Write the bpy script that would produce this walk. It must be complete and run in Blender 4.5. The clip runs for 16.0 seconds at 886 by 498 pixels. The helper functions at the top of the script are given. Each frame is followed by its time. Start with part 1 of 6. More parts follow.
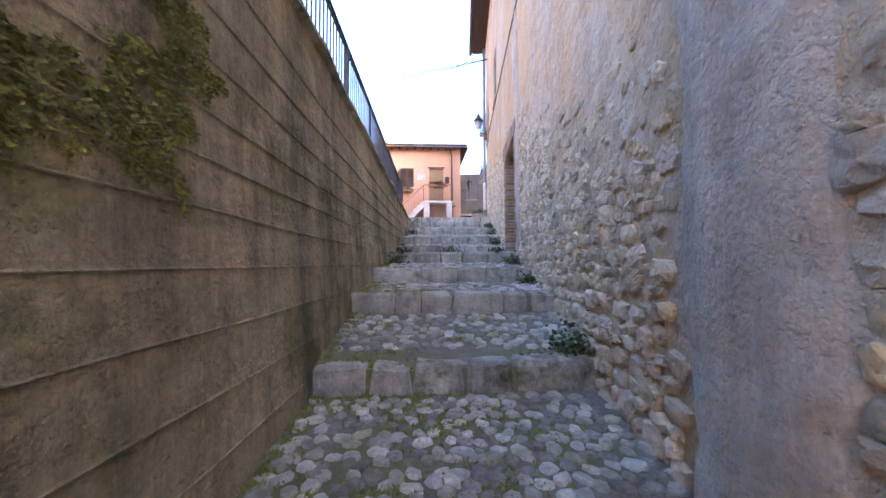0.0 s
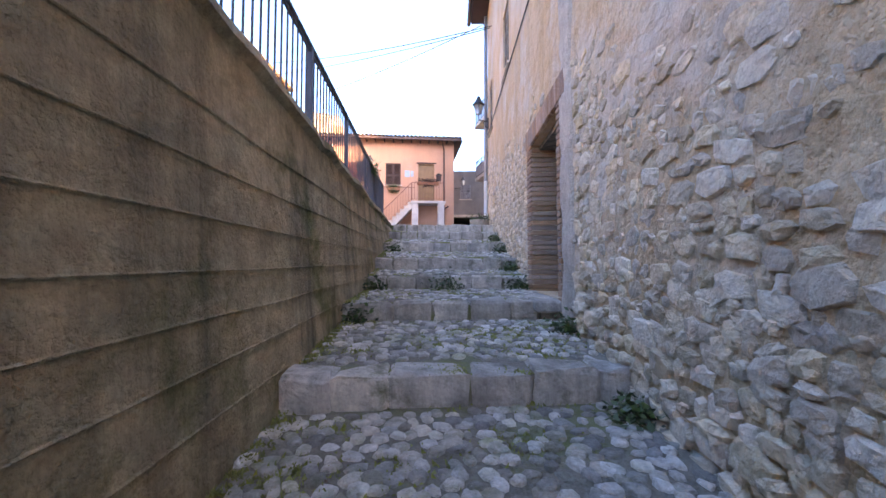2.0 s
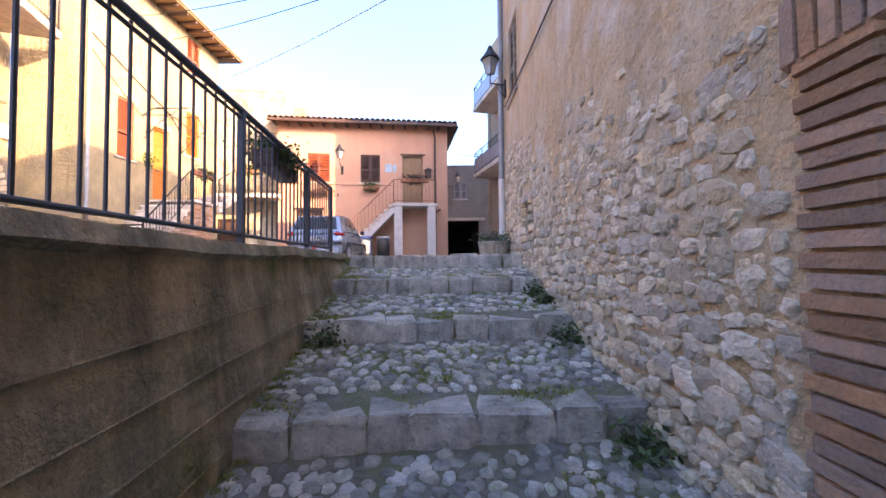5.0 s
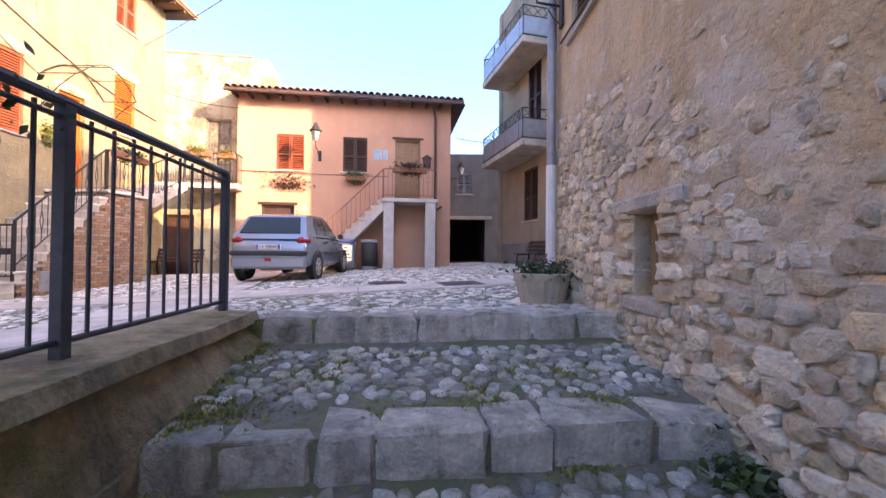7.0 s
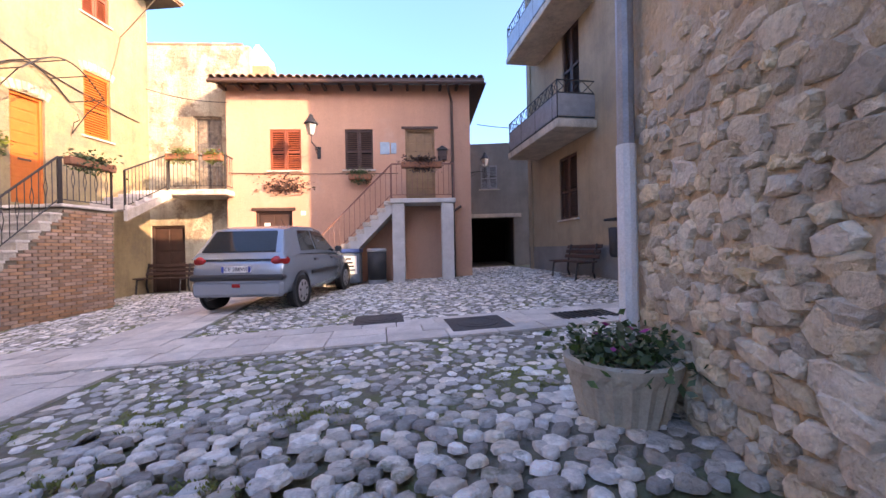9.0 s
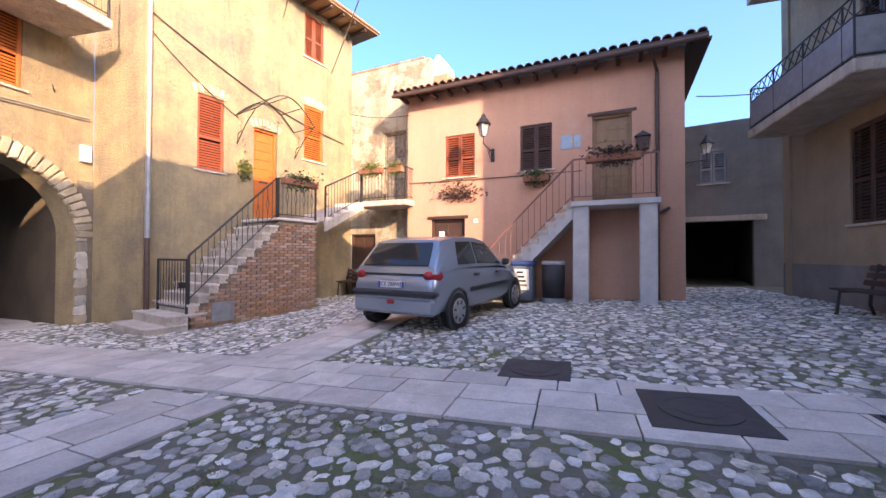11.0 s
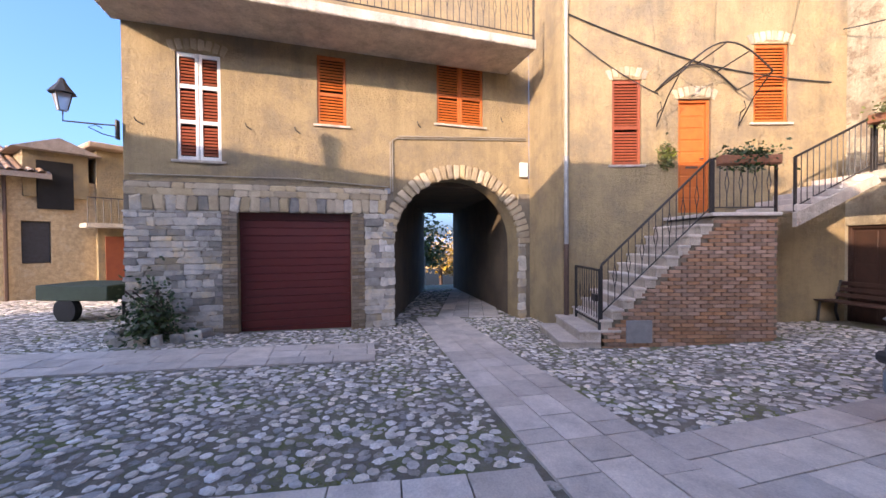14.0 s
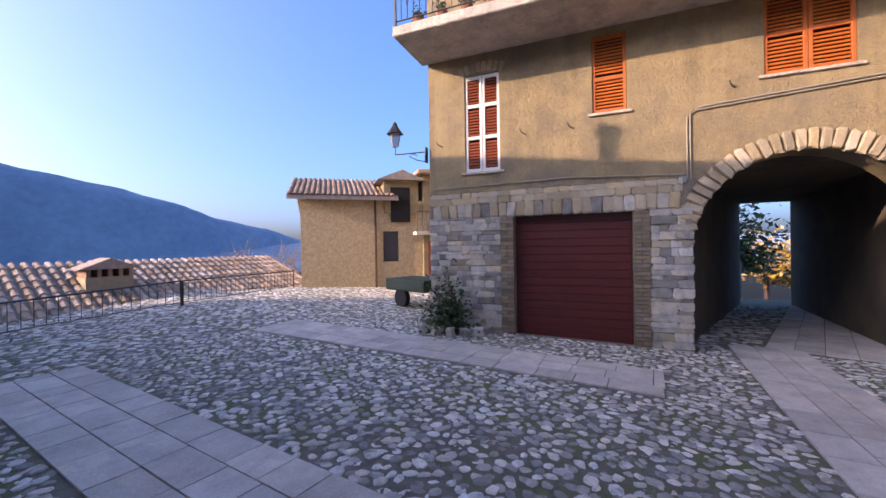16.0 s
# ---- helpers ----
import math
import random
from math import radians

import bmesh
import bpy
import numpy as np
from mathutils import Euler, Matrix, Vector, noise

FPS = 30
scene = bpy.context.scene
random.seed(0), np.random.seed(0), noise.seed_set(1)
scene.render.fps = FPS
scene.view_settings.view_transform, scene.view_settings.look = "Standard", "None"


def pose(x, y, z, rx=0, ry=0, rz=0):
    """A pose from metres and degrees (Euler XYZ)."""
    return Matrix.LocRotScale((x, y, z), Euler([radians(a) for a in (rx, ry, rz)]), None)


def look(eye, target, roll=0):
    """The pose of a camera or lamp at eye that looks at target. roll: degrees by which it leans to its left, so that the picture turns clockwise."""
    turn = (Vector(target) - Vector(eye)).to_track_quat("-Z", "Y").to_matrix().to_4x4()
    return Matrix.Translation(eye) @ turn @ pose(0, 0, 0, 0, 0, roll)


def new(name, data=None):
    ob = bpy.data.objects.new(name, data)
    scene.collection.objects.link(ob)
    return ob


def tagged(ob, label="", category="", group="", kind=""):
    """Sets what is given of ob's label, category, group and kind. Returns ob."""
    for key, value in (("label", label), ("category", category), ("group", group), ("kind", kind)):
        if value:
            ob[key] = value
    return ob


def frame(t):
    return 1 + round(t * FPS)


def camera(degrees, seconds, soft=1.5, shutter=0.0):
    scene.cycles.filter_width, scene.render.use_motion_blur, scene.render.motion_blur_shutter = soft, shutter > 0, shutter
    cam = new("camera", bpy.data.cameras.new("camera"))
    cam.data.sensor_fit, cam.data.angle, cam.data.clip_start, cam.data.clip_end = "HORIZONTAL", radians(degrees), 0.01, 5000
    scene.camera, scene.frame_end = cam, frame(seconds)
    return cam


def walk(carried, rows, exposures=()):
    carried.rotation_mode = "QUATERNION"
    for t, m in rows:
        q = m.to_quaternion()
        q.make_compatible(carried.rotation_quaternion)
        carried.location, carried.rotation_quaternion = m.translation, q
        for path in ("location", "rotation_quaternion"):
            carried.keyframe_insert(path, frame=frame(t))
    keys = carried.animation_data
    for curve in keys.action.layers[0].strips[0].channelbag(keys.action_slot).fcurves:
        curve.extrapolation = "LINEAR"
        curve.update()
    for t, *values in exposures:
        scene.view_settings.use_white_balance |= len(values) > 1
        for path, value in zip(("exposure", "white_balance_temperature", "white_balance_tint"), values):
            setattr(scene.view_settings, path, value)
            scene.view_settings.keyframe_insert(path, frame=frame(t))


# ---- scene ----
cam = camera(98.0, 16.0, soft=1.5)
PATH = [
    (0, (0.482, -5.679, -1.419), (0.615, -3.686, -1.314), -0.3),
    (0.5, (0.525, -4.953, -1.238), (0.662, -2.961, -1.131), -0.1),
    (1, (0.572, -4.262, -1.102), (0.715, -2.27, -0.995), 0.0),
    (1.5, (0.563, -3.594, -0.886), (0.725, -1.603, -0.788), 0.2),
    (2, (0.626, -2.929, -0.765), (0.812, -0.94, -0.675), 0.0),
    (2.5, (0.656, -2.24, -0.574), (0.863, -0.253, -0.489), 0.0),
    (3, (0.771, -1.537, -0.396), (0.987, 0.45, -0.315), -0.4),
    (3.5, (0.807, -0.86, -0.195), (1.032, 1.125, -0.115), -0.1),
    (4, (0.888, -0.215, -0.048), (1.112, 1.77, 0.031), -0.8),
    (6.5, (1.104, 3.79, 0.684), (1.362, 5.773, 0.719), 0.4),
    (7, (1.191, 4.426, 0.808), (1.447, 6.409, 0.84), 0.5),
    (7.5, (1.255, 4.968, 0.988), (1.51, 6.952, 1.006), 0.2),
    (8, (1.392, 5.438, 1.153), (1.63, 7.424, 1.145), -0.6),
    (10.5, (1.974, 7.517, 1.302), (1.453, 9.447, 1.344), 0.1),
    (11, (1.849, 7.804, 1.414), (1.011, 9.62, 1.445), 0.2),
    (11.5, (1.613, 8.096, 1.566), (0.501, 9.758, 1.585), 0.2),
    (12, (1.401, 8.294, 1.685), (0.052, 9.77, 1.683), 0.1),
    (12.5, (1.205, 8.504, 1.767), (-0.375, 9.731, 1.752), -0.2),
    (13, (0.97, 8.671, 1.795), (-0.782, 9.635, 1.763), -0.2),
    (13.5, (0.767, 8.823, 1.801), (-1.123, 9.477, 1.771), -0.3),
    (14, (0.58, 9.001, 1.807), (-1.406, 9.236, 1.772), -0.4),
    (14.5, (0.339, 9.048, 1.815), (-1.651, 8.851, 1.77), -0.6),
    (15, (0.162, 9.009, 1.821), (-1.784, 8.55, 1.786), -0.7),
    (15.5, (-0.021, 9.047, 1.773), (-1.865, 8.273, 1.762), -0.7),
    (16, (-0.11, 8.999, 1.848), (-1.778, 7.895, 1.835), -1.0),
]
walk(cam, [(t, look(e, g, r)) for t, e, g, r in PATH], exposures=[(0, 4.7, 9500, 32), (1.5, 4.55, 9500, 32), (3.5, 4.2, 9400, 33), (6, 3.9, 9400, 33), (8, 3.55, 9000, 32), (11, 3.1, 7900, 27), (13.5, 2.75, 7300, 24), (14.5, 2.6, 7300, 26), (16, 2.35, 7300, 29)])

# ---- world, sun, exposure ----
SUN_EL, SUN_AZ = 18.6, (-0.80, 0.60)          # light travels towards (-x, +y)
world = bpy.data.worlds.new("sky")
scene.world = world
world.use_nodes = True
wn = world.node_tree
sky = wn.nodes.new("ShaderNodeTexSky")
sky.sky_type, sky.sun_disc = "NISHITA", False
sky.sun_elevation = radians(SUN_EL)
sky.sun_rotation = math.atan2(-SUN_AZ[0], -SUN_AZ[1])
sky.air_density, sky.dust_density, sky.ozone_density = 0.6, 5.0, 6.0
even = wn.nodes.new("ShaderNodeGamma")
even.inputs[1].default_value = 0.8
deep = wn.nodes.new("ShaderNodeHueSaturation")
deep.inputs["Saturation"].default_value = 1.2
wn.links.new(sky.outputs[0], even.inputs[0])
wn.links.new(even.outputs[0], deep.inputs["Color"])
wn.links.new(deep.outputs[0], wn.nodes["Background"].inputs[0])
wn.nodes["Background"].inputs[1].default_value = 0.15
sun = new("sun", bpy.data.lights.new("sun", "SUN"))
sun.data.energy, sun.data.angle, sun.data.color = 1.3, radians(0.5), (1.0, 0.84, 0.63)
tz = math.tan(radians(SUN_EL))
sun.matrix_world = look((0, 0, 30), (SUN_AZ[0], SUN_AZ[1], 30 - tz))


# ---- materials ----
def mat(name, base, second=None, rough=0.85, scale=3.0, fine=40.0, bump=0.3, metal=0.0, third=None, tscale=0.7, tmin=0.55, tmax=0.7, vary=0.0, island=False, streak=0.0, relief=0.0, rscale=9.0):
    """Procedural surface: two tones at a coarse and a fine scale, stains of a third tone, relief, and variation from piece to piece."""
    m = bpy.data.materials.new(name)
    m.use_nodes = True
    nt = m.node_tree
    N, Lk = nt.nodes, nt.links
    bs = N["Principled BSDF"]
    bs.inputs["Roughness"].default_value, bs.inputs["Metallic"].default_value = rough, metal
    co = N.new("ShaderNodeNewGeometry")
    pos = co.outputs["Position"]
    second = second or tuple(c * 0.78 for c in base)

    def nz(sc, det=6.0, ro=0.6):
        n = N.new("ShaderNodeTexNoise")
        n.inputs["Scale"].default_value, n.inputs["Detail"].default_value, n.inputs["Roughness"].default_value = sc, det, ro
        Lk.new(pos, n.inputs["Vector"])
        return n.outputs["Fac"]

    def mix(fac, a, b, kind="MIX"):
        x = N.new("ShaderNodeMix")
        x.data_type, x.blend_type = "RGBA", kind
        for sock, val in ((0, fac), (6, a), (7, b)):
            if isinstance(val, (tuple, float, int)):
                x.inputs[sock].default_value = val if isinstance(val, (float, int)) else (*val, 1)
            else:
                Lk.new(val, x.inputs[sock])
        return x.outputs[2]

    def ramp(v, lo, hi):
        r = N.new("ShaderNodeMapRange")
        r.inputs[1].default_value, r.inputs[2].default_value = lo, hi
        Lk.new(v, r.inputs[0])
        return r.outputs[0]

    f = nz(fine)
    col = mix(ramp(nz(scale), 0.35, 0.65), base, second)
    col = mix(ramp(f, 0.25, 0.75), col, mix(1.0, col, (0.72, 0.72, 0.72), "MULTIPLY"))
    if third:
        col = mix(ramp(nz(tscale, 8.0, 0.7), tmin, tmax), col, third)
    if streak:
        mp = N.new("ShaderNodeMapping")
        mp.inputs["Scale"].default_value = (2.6, 2.6, 0.22)
        Lk.new(pos, mp.inputs["Vector"])
        sn = N.new("ShaderNodeTexNoise")
        sn.inputs["Scale"].default_value, sn.inputs["Detail"].default_value, sn.inputs["Roughness"].default_value = 1.0, 8.0, 0.7
        Lk.new(mp.outputs[0], sn.inputs["Vector"])
        big = mix(ramp(sn.outputs["Fac"], 0.44, 0.66), col, mix(1.0, col, (1 - streak, 1 - streak * 0.98, 1 - streak * 0.95), "MULTIPLY"))
        col = mix(ramp(nz(9.0, 8.0, 0.75), 0.35, 0.7), big, mix(1.0, big, (1 - streak * 0.6,) * 3, "MULTIPLY"))
    if vary:
        rnd = co.outputs["Random Per Island"] if island else N.new("ShaderNodeObjectInfo").outputs["Random"]
        h = N.new("ShaderNodeMapRange")
        h.inputs[3].default_value, h.inputs[4].default_value = 1 - vary, 1 + vary
        Lk.new(rnd, h.inputs[0])
        v = N.new("ShaderNodeHueSaturation")
        Lk.new(h.outputs[0], v.inputs["Value"])
        sp = N.new("ShaderNodeMath")
        sp.operation, sp.inputs[1].default_value = "MULTIPLY", 7.31
        Lk.new(rnd, sp.inputs[0])
        fr = N.new("ShaderNodeMath")
        fr.operation = "FRACT"
        Lk.new(sp.outputs[0], fr.inputs[0])
        sr = N.new("ShaderNodeMapRange")
        sr.inputs[3].default_value, sr.inputs[4].default_value = 1 - 0.9 * vary, 1 + 0.5 * vary
        Lk.new(fr.outputs[0], sr.inputs[0])
        Lk.new(sr.outputs[0], v.inputs["Saturation"])
        Lk.new(col, v.inputs["Color"])
        col = v.outputs[0]
    Lk.new(col, bs.inputs["Base Color"])
    if bump:
        b = N.new("ShaderNodeBump")
        b.inputs["Strength"].default_value, b.inputs["Distance"].default_value = bump, 0.02
        Lk.new(f, b.inputs["Height"])
        nrm = b.outputs[0]
        if relief:
            b2 = N.new("ShaderNodeBump")
            b2.inputs["Strength"].default_value, b2.inputs["Distance"].default_value = 1.0, relief
            Lk.new(nz(rscale, 7.0, 0.62), b2.inputs["Height"])
            Lk.new(nrm, b2.inputs["Normal"])
            nrm = b2.outputs[0]
        Lk.new(nrm, bs.inputs["Normal"])
    return m


OCHRE = mat("ochre_render", (0.45, 0.34, 0.185), (0.35, 0.265, 0.15), 0.95, 1.6, 70, 0.9, third=(0.22, 0.18, 0.13), tscale=0.8, tmin=0.48, tmax=0.72, streak=0.2, relief=0.03, rscale=14)
PINK = mat("pink_render", (0.66, 0.36, 0.235), (0.60, 0.33, 0.22), 0.9, 0.9, 60, 0.25, third=(0.55, 0.36, 0.27), tscale=0.5, tmin=0.58, tmax=0.75, streak=0.08, relief=0.01)
PEEL = mat("peeling_render", (0.62, 0.54, 0.38), (0.50, 0.43, 0.30), 0.95, 1.6, 30, 0.9, third=(0.32, 0.25, 0.17), tscale=1.2, tmin=0.5, tmax=0.56, streak=0.3, relief=0.06, rscale=6)
BUFF = mat("buff_render", (0.46, 0.36, 0.24), (0.38, 0.30, 0.20), 0.95, 1.3, 50, 0.6, third=(0.27, 0.22, 0.16), tscale=0.6, tmin=0.5, tmax=0.66, streak=0.14, relief=0.02)
GREYR = mat("grey_render", (0.27, 0.26, 0.24), (0.20, 0.19, 0.18), 0.95, 1.4, 50, 0.5, streak=0.12, relief=0.02)
CONC = mat("old_concrete", (0.72, 0.56, 0.34), (0.47, 0.37, 0.22), 0.95, 2.2, 45, 1.0, third=(0.22, 0.21, 0.07), tscale=1.1, tmin=0.53, tmax=0.66, streak=0.6, relief=0.07, rscale=7)
MORTAR = mat("old_lime_plaster", (0.84, 0.62, 0.40), (0.74, 0.49, 0.27), 0.95, 1.5, 35, 1.0, third=(0.70, 0.60, 0.48), tscale=0.8, tmin=0.48, tmax=0.62, streak=0.2, relief=0.09, rscale=6)
RUBBLE = mat("rubble_stone", (0.84, 0.68, 0.47), (0.66, 0.53, 0.39), 0.92, 6, 45, 1.0, vary=0.27, island=True, third=(0.56, 0.40, 0.22), tscale=1.6, relief=0.03, rscale=18)
GSTONE = mat("grey_wall_stone", (0.27, 0.26, 0.24), (0.19, 0.19, 0.185), 0.9, 6, 45, 0.7, vary=0.45, island=True, third=(0.40, 0.33, 0.22), tscale=2.5)
BSTONE = mat("warm_arch_stone", (0.50, 0.40, 0.26), (0.42, 0.33, 0.21), 0.9, 6, 45, 0.6, vary=0.25)
COBBLE = mat("river_cobble", (0.87, 0.79, 0.69), (0.64, 0.58, 0.50), 0.85, 14, 60, 0.8, vary=0.52, island=True, third=(0.24, 0.24, 0.18), tscale=5, tmin=0.55, tmax=0.68, relief=0.02, rscale=25)
STEPCOB = mat("mossy_stair_cobble", (0.66, 0.60, 0.51), (0.42, 0.39, 0.33), 0.88, 14, 60, 0.9, vary=0.5, island=True, third=(0.23, 0.24, 0.15), tscale=4, tmin=0.47, tmax=0.66, relief=0.03, rscale=25)
COBBLE1 = mat("mossy_stair_cobble_single", (0.66, 0.60, 0.51), (0.42, 0.39, 0.33), 0.88, 14, 60, 0.9, vary=0.5, third=(0.23, 0.24, 0.15), tscale=4, tmin=0.47, tmax=0.66, relief=0.03, rscale=25)
EARTH = mat("cobble_joint", (0.31, 0.28, 0.22), (0.20, 0.18, 0.14), 0.95, 6, 70, 1.0, third=(0.17, 0.19, 0.07), tscale=1.4, tmin=0.47, tmax=0.62, relief=0.03, rscale=22)
LIME = mat("limestone_slab", (0.82, 0.73, 0.63), (0.68, 0.60, 0.52), 0.8, 3.0, 60, 0.4, vary=0.16, streak=0.2, relief=0.012, rscale=12)
KERB = mat("step_stone", (0.80, 0.72, 0.60), (0.52, 0.48, 0.40), 0.88, 7, 45, 1.0, vary=0.22, third=(0.13, 0.14, 0.07), tscale=3.4, tmin=0.54, tmax=0.7, streak=0.45, relief=0.05, rscale=11)
TERRA = mat("roof_tile", (0.36, 0.22, 0.14), (0.26, 0.18, 0.13), 0.9, 5, 40, 0.5, vary=0.3, third=(0.15, 0.14, 0.10), tscale=2)
BRICK = mat("brick", (0.47, 0.27, 0.165), (0.37, 0.22, 0.14), 0.92, 9, 60, 0.8, vary=0.28)
BRICKM = mat("brick_mortar", (0.24, 0.20, 0.15), None, 0.95, 8, 60, 0.8)
IRON = mat("black_iron", (0.018, 0.018, 0.02), (0.03, 0.026, 0.024), 0.5, 20, 120, 0.1)
GIRON = mat("grey_blue_iron", (0.055, 0.062, 0.078), (0.04, 0.042, 0.05), 0.5, 12, 90, 0.1, third=(0.10, 0.06, 0.04), tscale=5, tmin=0.62, tmax=0.75)
ORANGE = mat("orange_varnished_wood", (0.56, 0.15, 0.028), (0.48, 0.12, 0.022), 0.5, 6, 80, 0.12)
RUST = mat("russet_shutter", (0.30, 0.075, 0.03), (0.26, 0.06, 0.028), 0.55, 6, 80, 0.12)
BROWN = mat("dark_brown_wood", (0.075, 0.035, 0.024), (0.055, 0.028, 0.02), 0.6, 6, 80, 0.15)
DOORW = mat("tan_panel_door", (0.32, 0.19, 0.09), (0.25, 0.15, 0.075), 0.6, 6, 80, 0.12)
MAROON = mat("maroon_painted_steel", (0.135, 0.02, 0.016), (0.115, 0.018, 0.016), 0.42, 3, 60, 0.05)
WHITE = mat("white_paint", (0.78, 0.77, 0.74), (0.70, 0.69, 0.66), 0.6, 5, 70, 0.08)
# brown plaster darkened to carry the arch passage's shade
PASSAGE = mat("shade_darkened_plaster", (0.17, 0.125, 0.08), (0.11, 0.085, 0.06), 0.95, 1.2, 40, 0.6)
CEMENT = mat("pale_cement", (0.80, 0.70, 0.57), (0.62, 0.54, 0.44), 0.9, 3, 45, 1.0, streak=0.3, relief=0.05, rscale=9)
# near-black colour stands in for the shade inside openings
DARK = mat("painted_interior_shade", (0.02, 0.019, 0.018), (0.015, 0.015, 0.015), 0.95, 3, 40, 0.2)
OLDW = mat("weathered_plank", (0.38, 0.31, 0.23), (0.17, 0.14, 0.11), 0.9, 9, 50, 0.9, vary=0.35, streak=0.25)
BLUEW = mat("faded_blue_plank", (0.33, 0.35, 0.40), (0.21, 0.215, 0.24), 0.9, 9, 50, 0.9, vary=0.2, streak=0.3)
LEAF = mat("leaf", (0.055, 0.10, 0.022), (0.035, 0.07, 0.018), 0.6, 20, 90, 0.1, vary=0.4, island=True)
LEAFY = mat("yellow_leaf", (0.16, 0.17, 0.03), (0.09, 0.12, 0.025), 0.6, 20, 90, 0.1, vary=0.4, island=True)
MOSS = mat("moss", (0.34, 0.35, 0.09), (0.22, 0.25, 0.07), 0.95, 12, 80, 0.8, vary=0.2, island=True)
ZINC = mat("zinc_pipe", (0.34, 0.35, 0.36), (0.26, 0.27, 0.28), 0.5, 6, 70, 0.1, metal=0.3)
COPPER = mat("brown_gutter", (0.10, 0.055, 0.04), (0.075, 0.045, 0.035), 0.5, 6, 70, 0.1)
CABLE = mat("cable", (0.03, 0.03, 0.03), None, 0.6, 9, 70, 0.0)
CABLEG = mat("pale_cable", (0.42, 0.37, 0.29), None, 0.6, 9, 70, 0.0)


# ---- mesh helpers ----
def part(name, bm, material, parent=None, label="", smooth=False):
    me = bpy.data.meshes.new(name)
    bm.normal_update()
    bm.to_mesh(me)
    bm.free()
    me.materials.append(material)
    if smooth:
        for p in me.polygons:
            p.use_smooth = True
    ob = new(name, me)
    if parent:
        ob.parent = parent
    if label:
        ob["label"] = label
    return ob


def joined(name, verts, faces, material, parent=None, label=""):
    me = bpy.data.meshes.new(name)
    me.from_pydata(verts, [], faces)
    me.materials.append(material)
    ob = new(name, me)
    if parent:
        ob.parent = parent
    if label:
        ob["label"] = label
    return ob


def shared(name, like, parent, m):
    ob = new(name, like.data if hasattr(like, "data") else like)
    ob.parent = parent
    ob.matrix_basis = m
    return ob


def thing(name, label, category, m=None, group="", kind=""):
    ob = new(name)
    if m is not None:
        ob.matrix_basis = m
    return tagged(ob, label, category, group, kind)


def box(bm, x0, x1, y0, y1, z0, z1, bev=0.0, m=None):
    r = bmesh.ops.create_cube(bm, size=1)
    vs = r["verts"]
    bmesh.ops.scale(bm, vec=(x1 - x0, y1 - y0, z1 - z0), verts=vs)
    bmesh.ops.translate(bm, vec=((x0 + x1) / 2, (y0 + y1) / 2, (z0 + z1) / 2), verts=vs)
    if bev:
        es = list({e for v in vs for e in v.link_edges})
        vs = [v for v in bmesh.ops.bevel(bm, geom=es, offset=bev, segments=1, affect="EDGES")["verts"]]
    if m is not None:
        bmesh.ops.transform(bm, matrix=m, verts=vs)
    return bm


def B(*a, **k):
    return box(bmesh.new(), *a, **k)


def tube(bm, pts, r, n=6):
    """A round bar through the points."""
    rings = []
    pts = [Vector(p) for p in pts]
    for i, p in enumerate(pts):
        d = (pts[min(i + 1, len(pts) - 1)] - pts[max(i - 1, 0)]).normalized()
        a = d.orthogonal().normalized() if abs(d.z) > 0.9 else d.cross(Vector((0, 0, 1))).normalized()
        b = d.cross(a)
        rings.append([bm.verts.new(p + (a * math.cos(2 * math.pi * k / n) + b * math.sin(2 * math.pi * k / n)) * r) for k in range(n)])
    for p, q in zip(rings, rings[1:]):
        for k in range(n):
            bm.faces.new((p[k], p[(k + 1) % n], q[(k + 1) % n], q[k]))
    bm.faces.new(rings[0][::-1])
    bm.faces.new(rings[-1])
    return bm


def T(pts, r, n=6):
    return tube(bmesh.new(), pts, r, n)


def lathe(profile, n=20):
    bm = bmesh.new()
    rings = [[bm.verts.new((r * math.cos(2 * math.pi * k / n), r * math.sin(2 * math.pi * k / n), z)) for k in range(n)] for r, z in profile]
    for p, q in zip(rings, rings[1:]):
        for k in range(n):
            bm.faces.new((p[k], p[(k + 1) % n], q[(k + 1) % n], q[k]))
    bm.faces.new(rings[0][::-1])
    bm.faces.new(rings[-1])
    return bm


def prism(poly, y0, y1):
    """A polygon in x, z drawn out along y."""
    bm = bmesh.new()
    a = [bm.verts.new((x, y0, z)) for x, z in poly]
    b = [bm.verts.new((x, y1, z)) for x, z in poly]
    n = len(poly)
    for i in range(n):
        bm.faces.new((a[i], b[i], b[(i + 1) % n], a[(i + 1) % n]))
    bm.faces.new(a)
    bm.faces.new(b[::-1])
    bmesh.ops.recalc_face_normals(bm, faces=bm.faces)
    return bm


def wall_matrix(p, q):
    """x along the wall from p to q, y into the wall, z up; seen from the right-hand side of p to q."""
    d = Vector((q[0] - p[0], q[1] - p[1], 0)).normalized()
    m = Matrix.Identity(4)
    m.col[0][:3], m.col[1][:3], m.col[3][:3] = d, (-d.y, d.x, 0), (p[0], p[1], 0)
    return m, math.hypot(q[0] - p[0], q[1] - p[1])


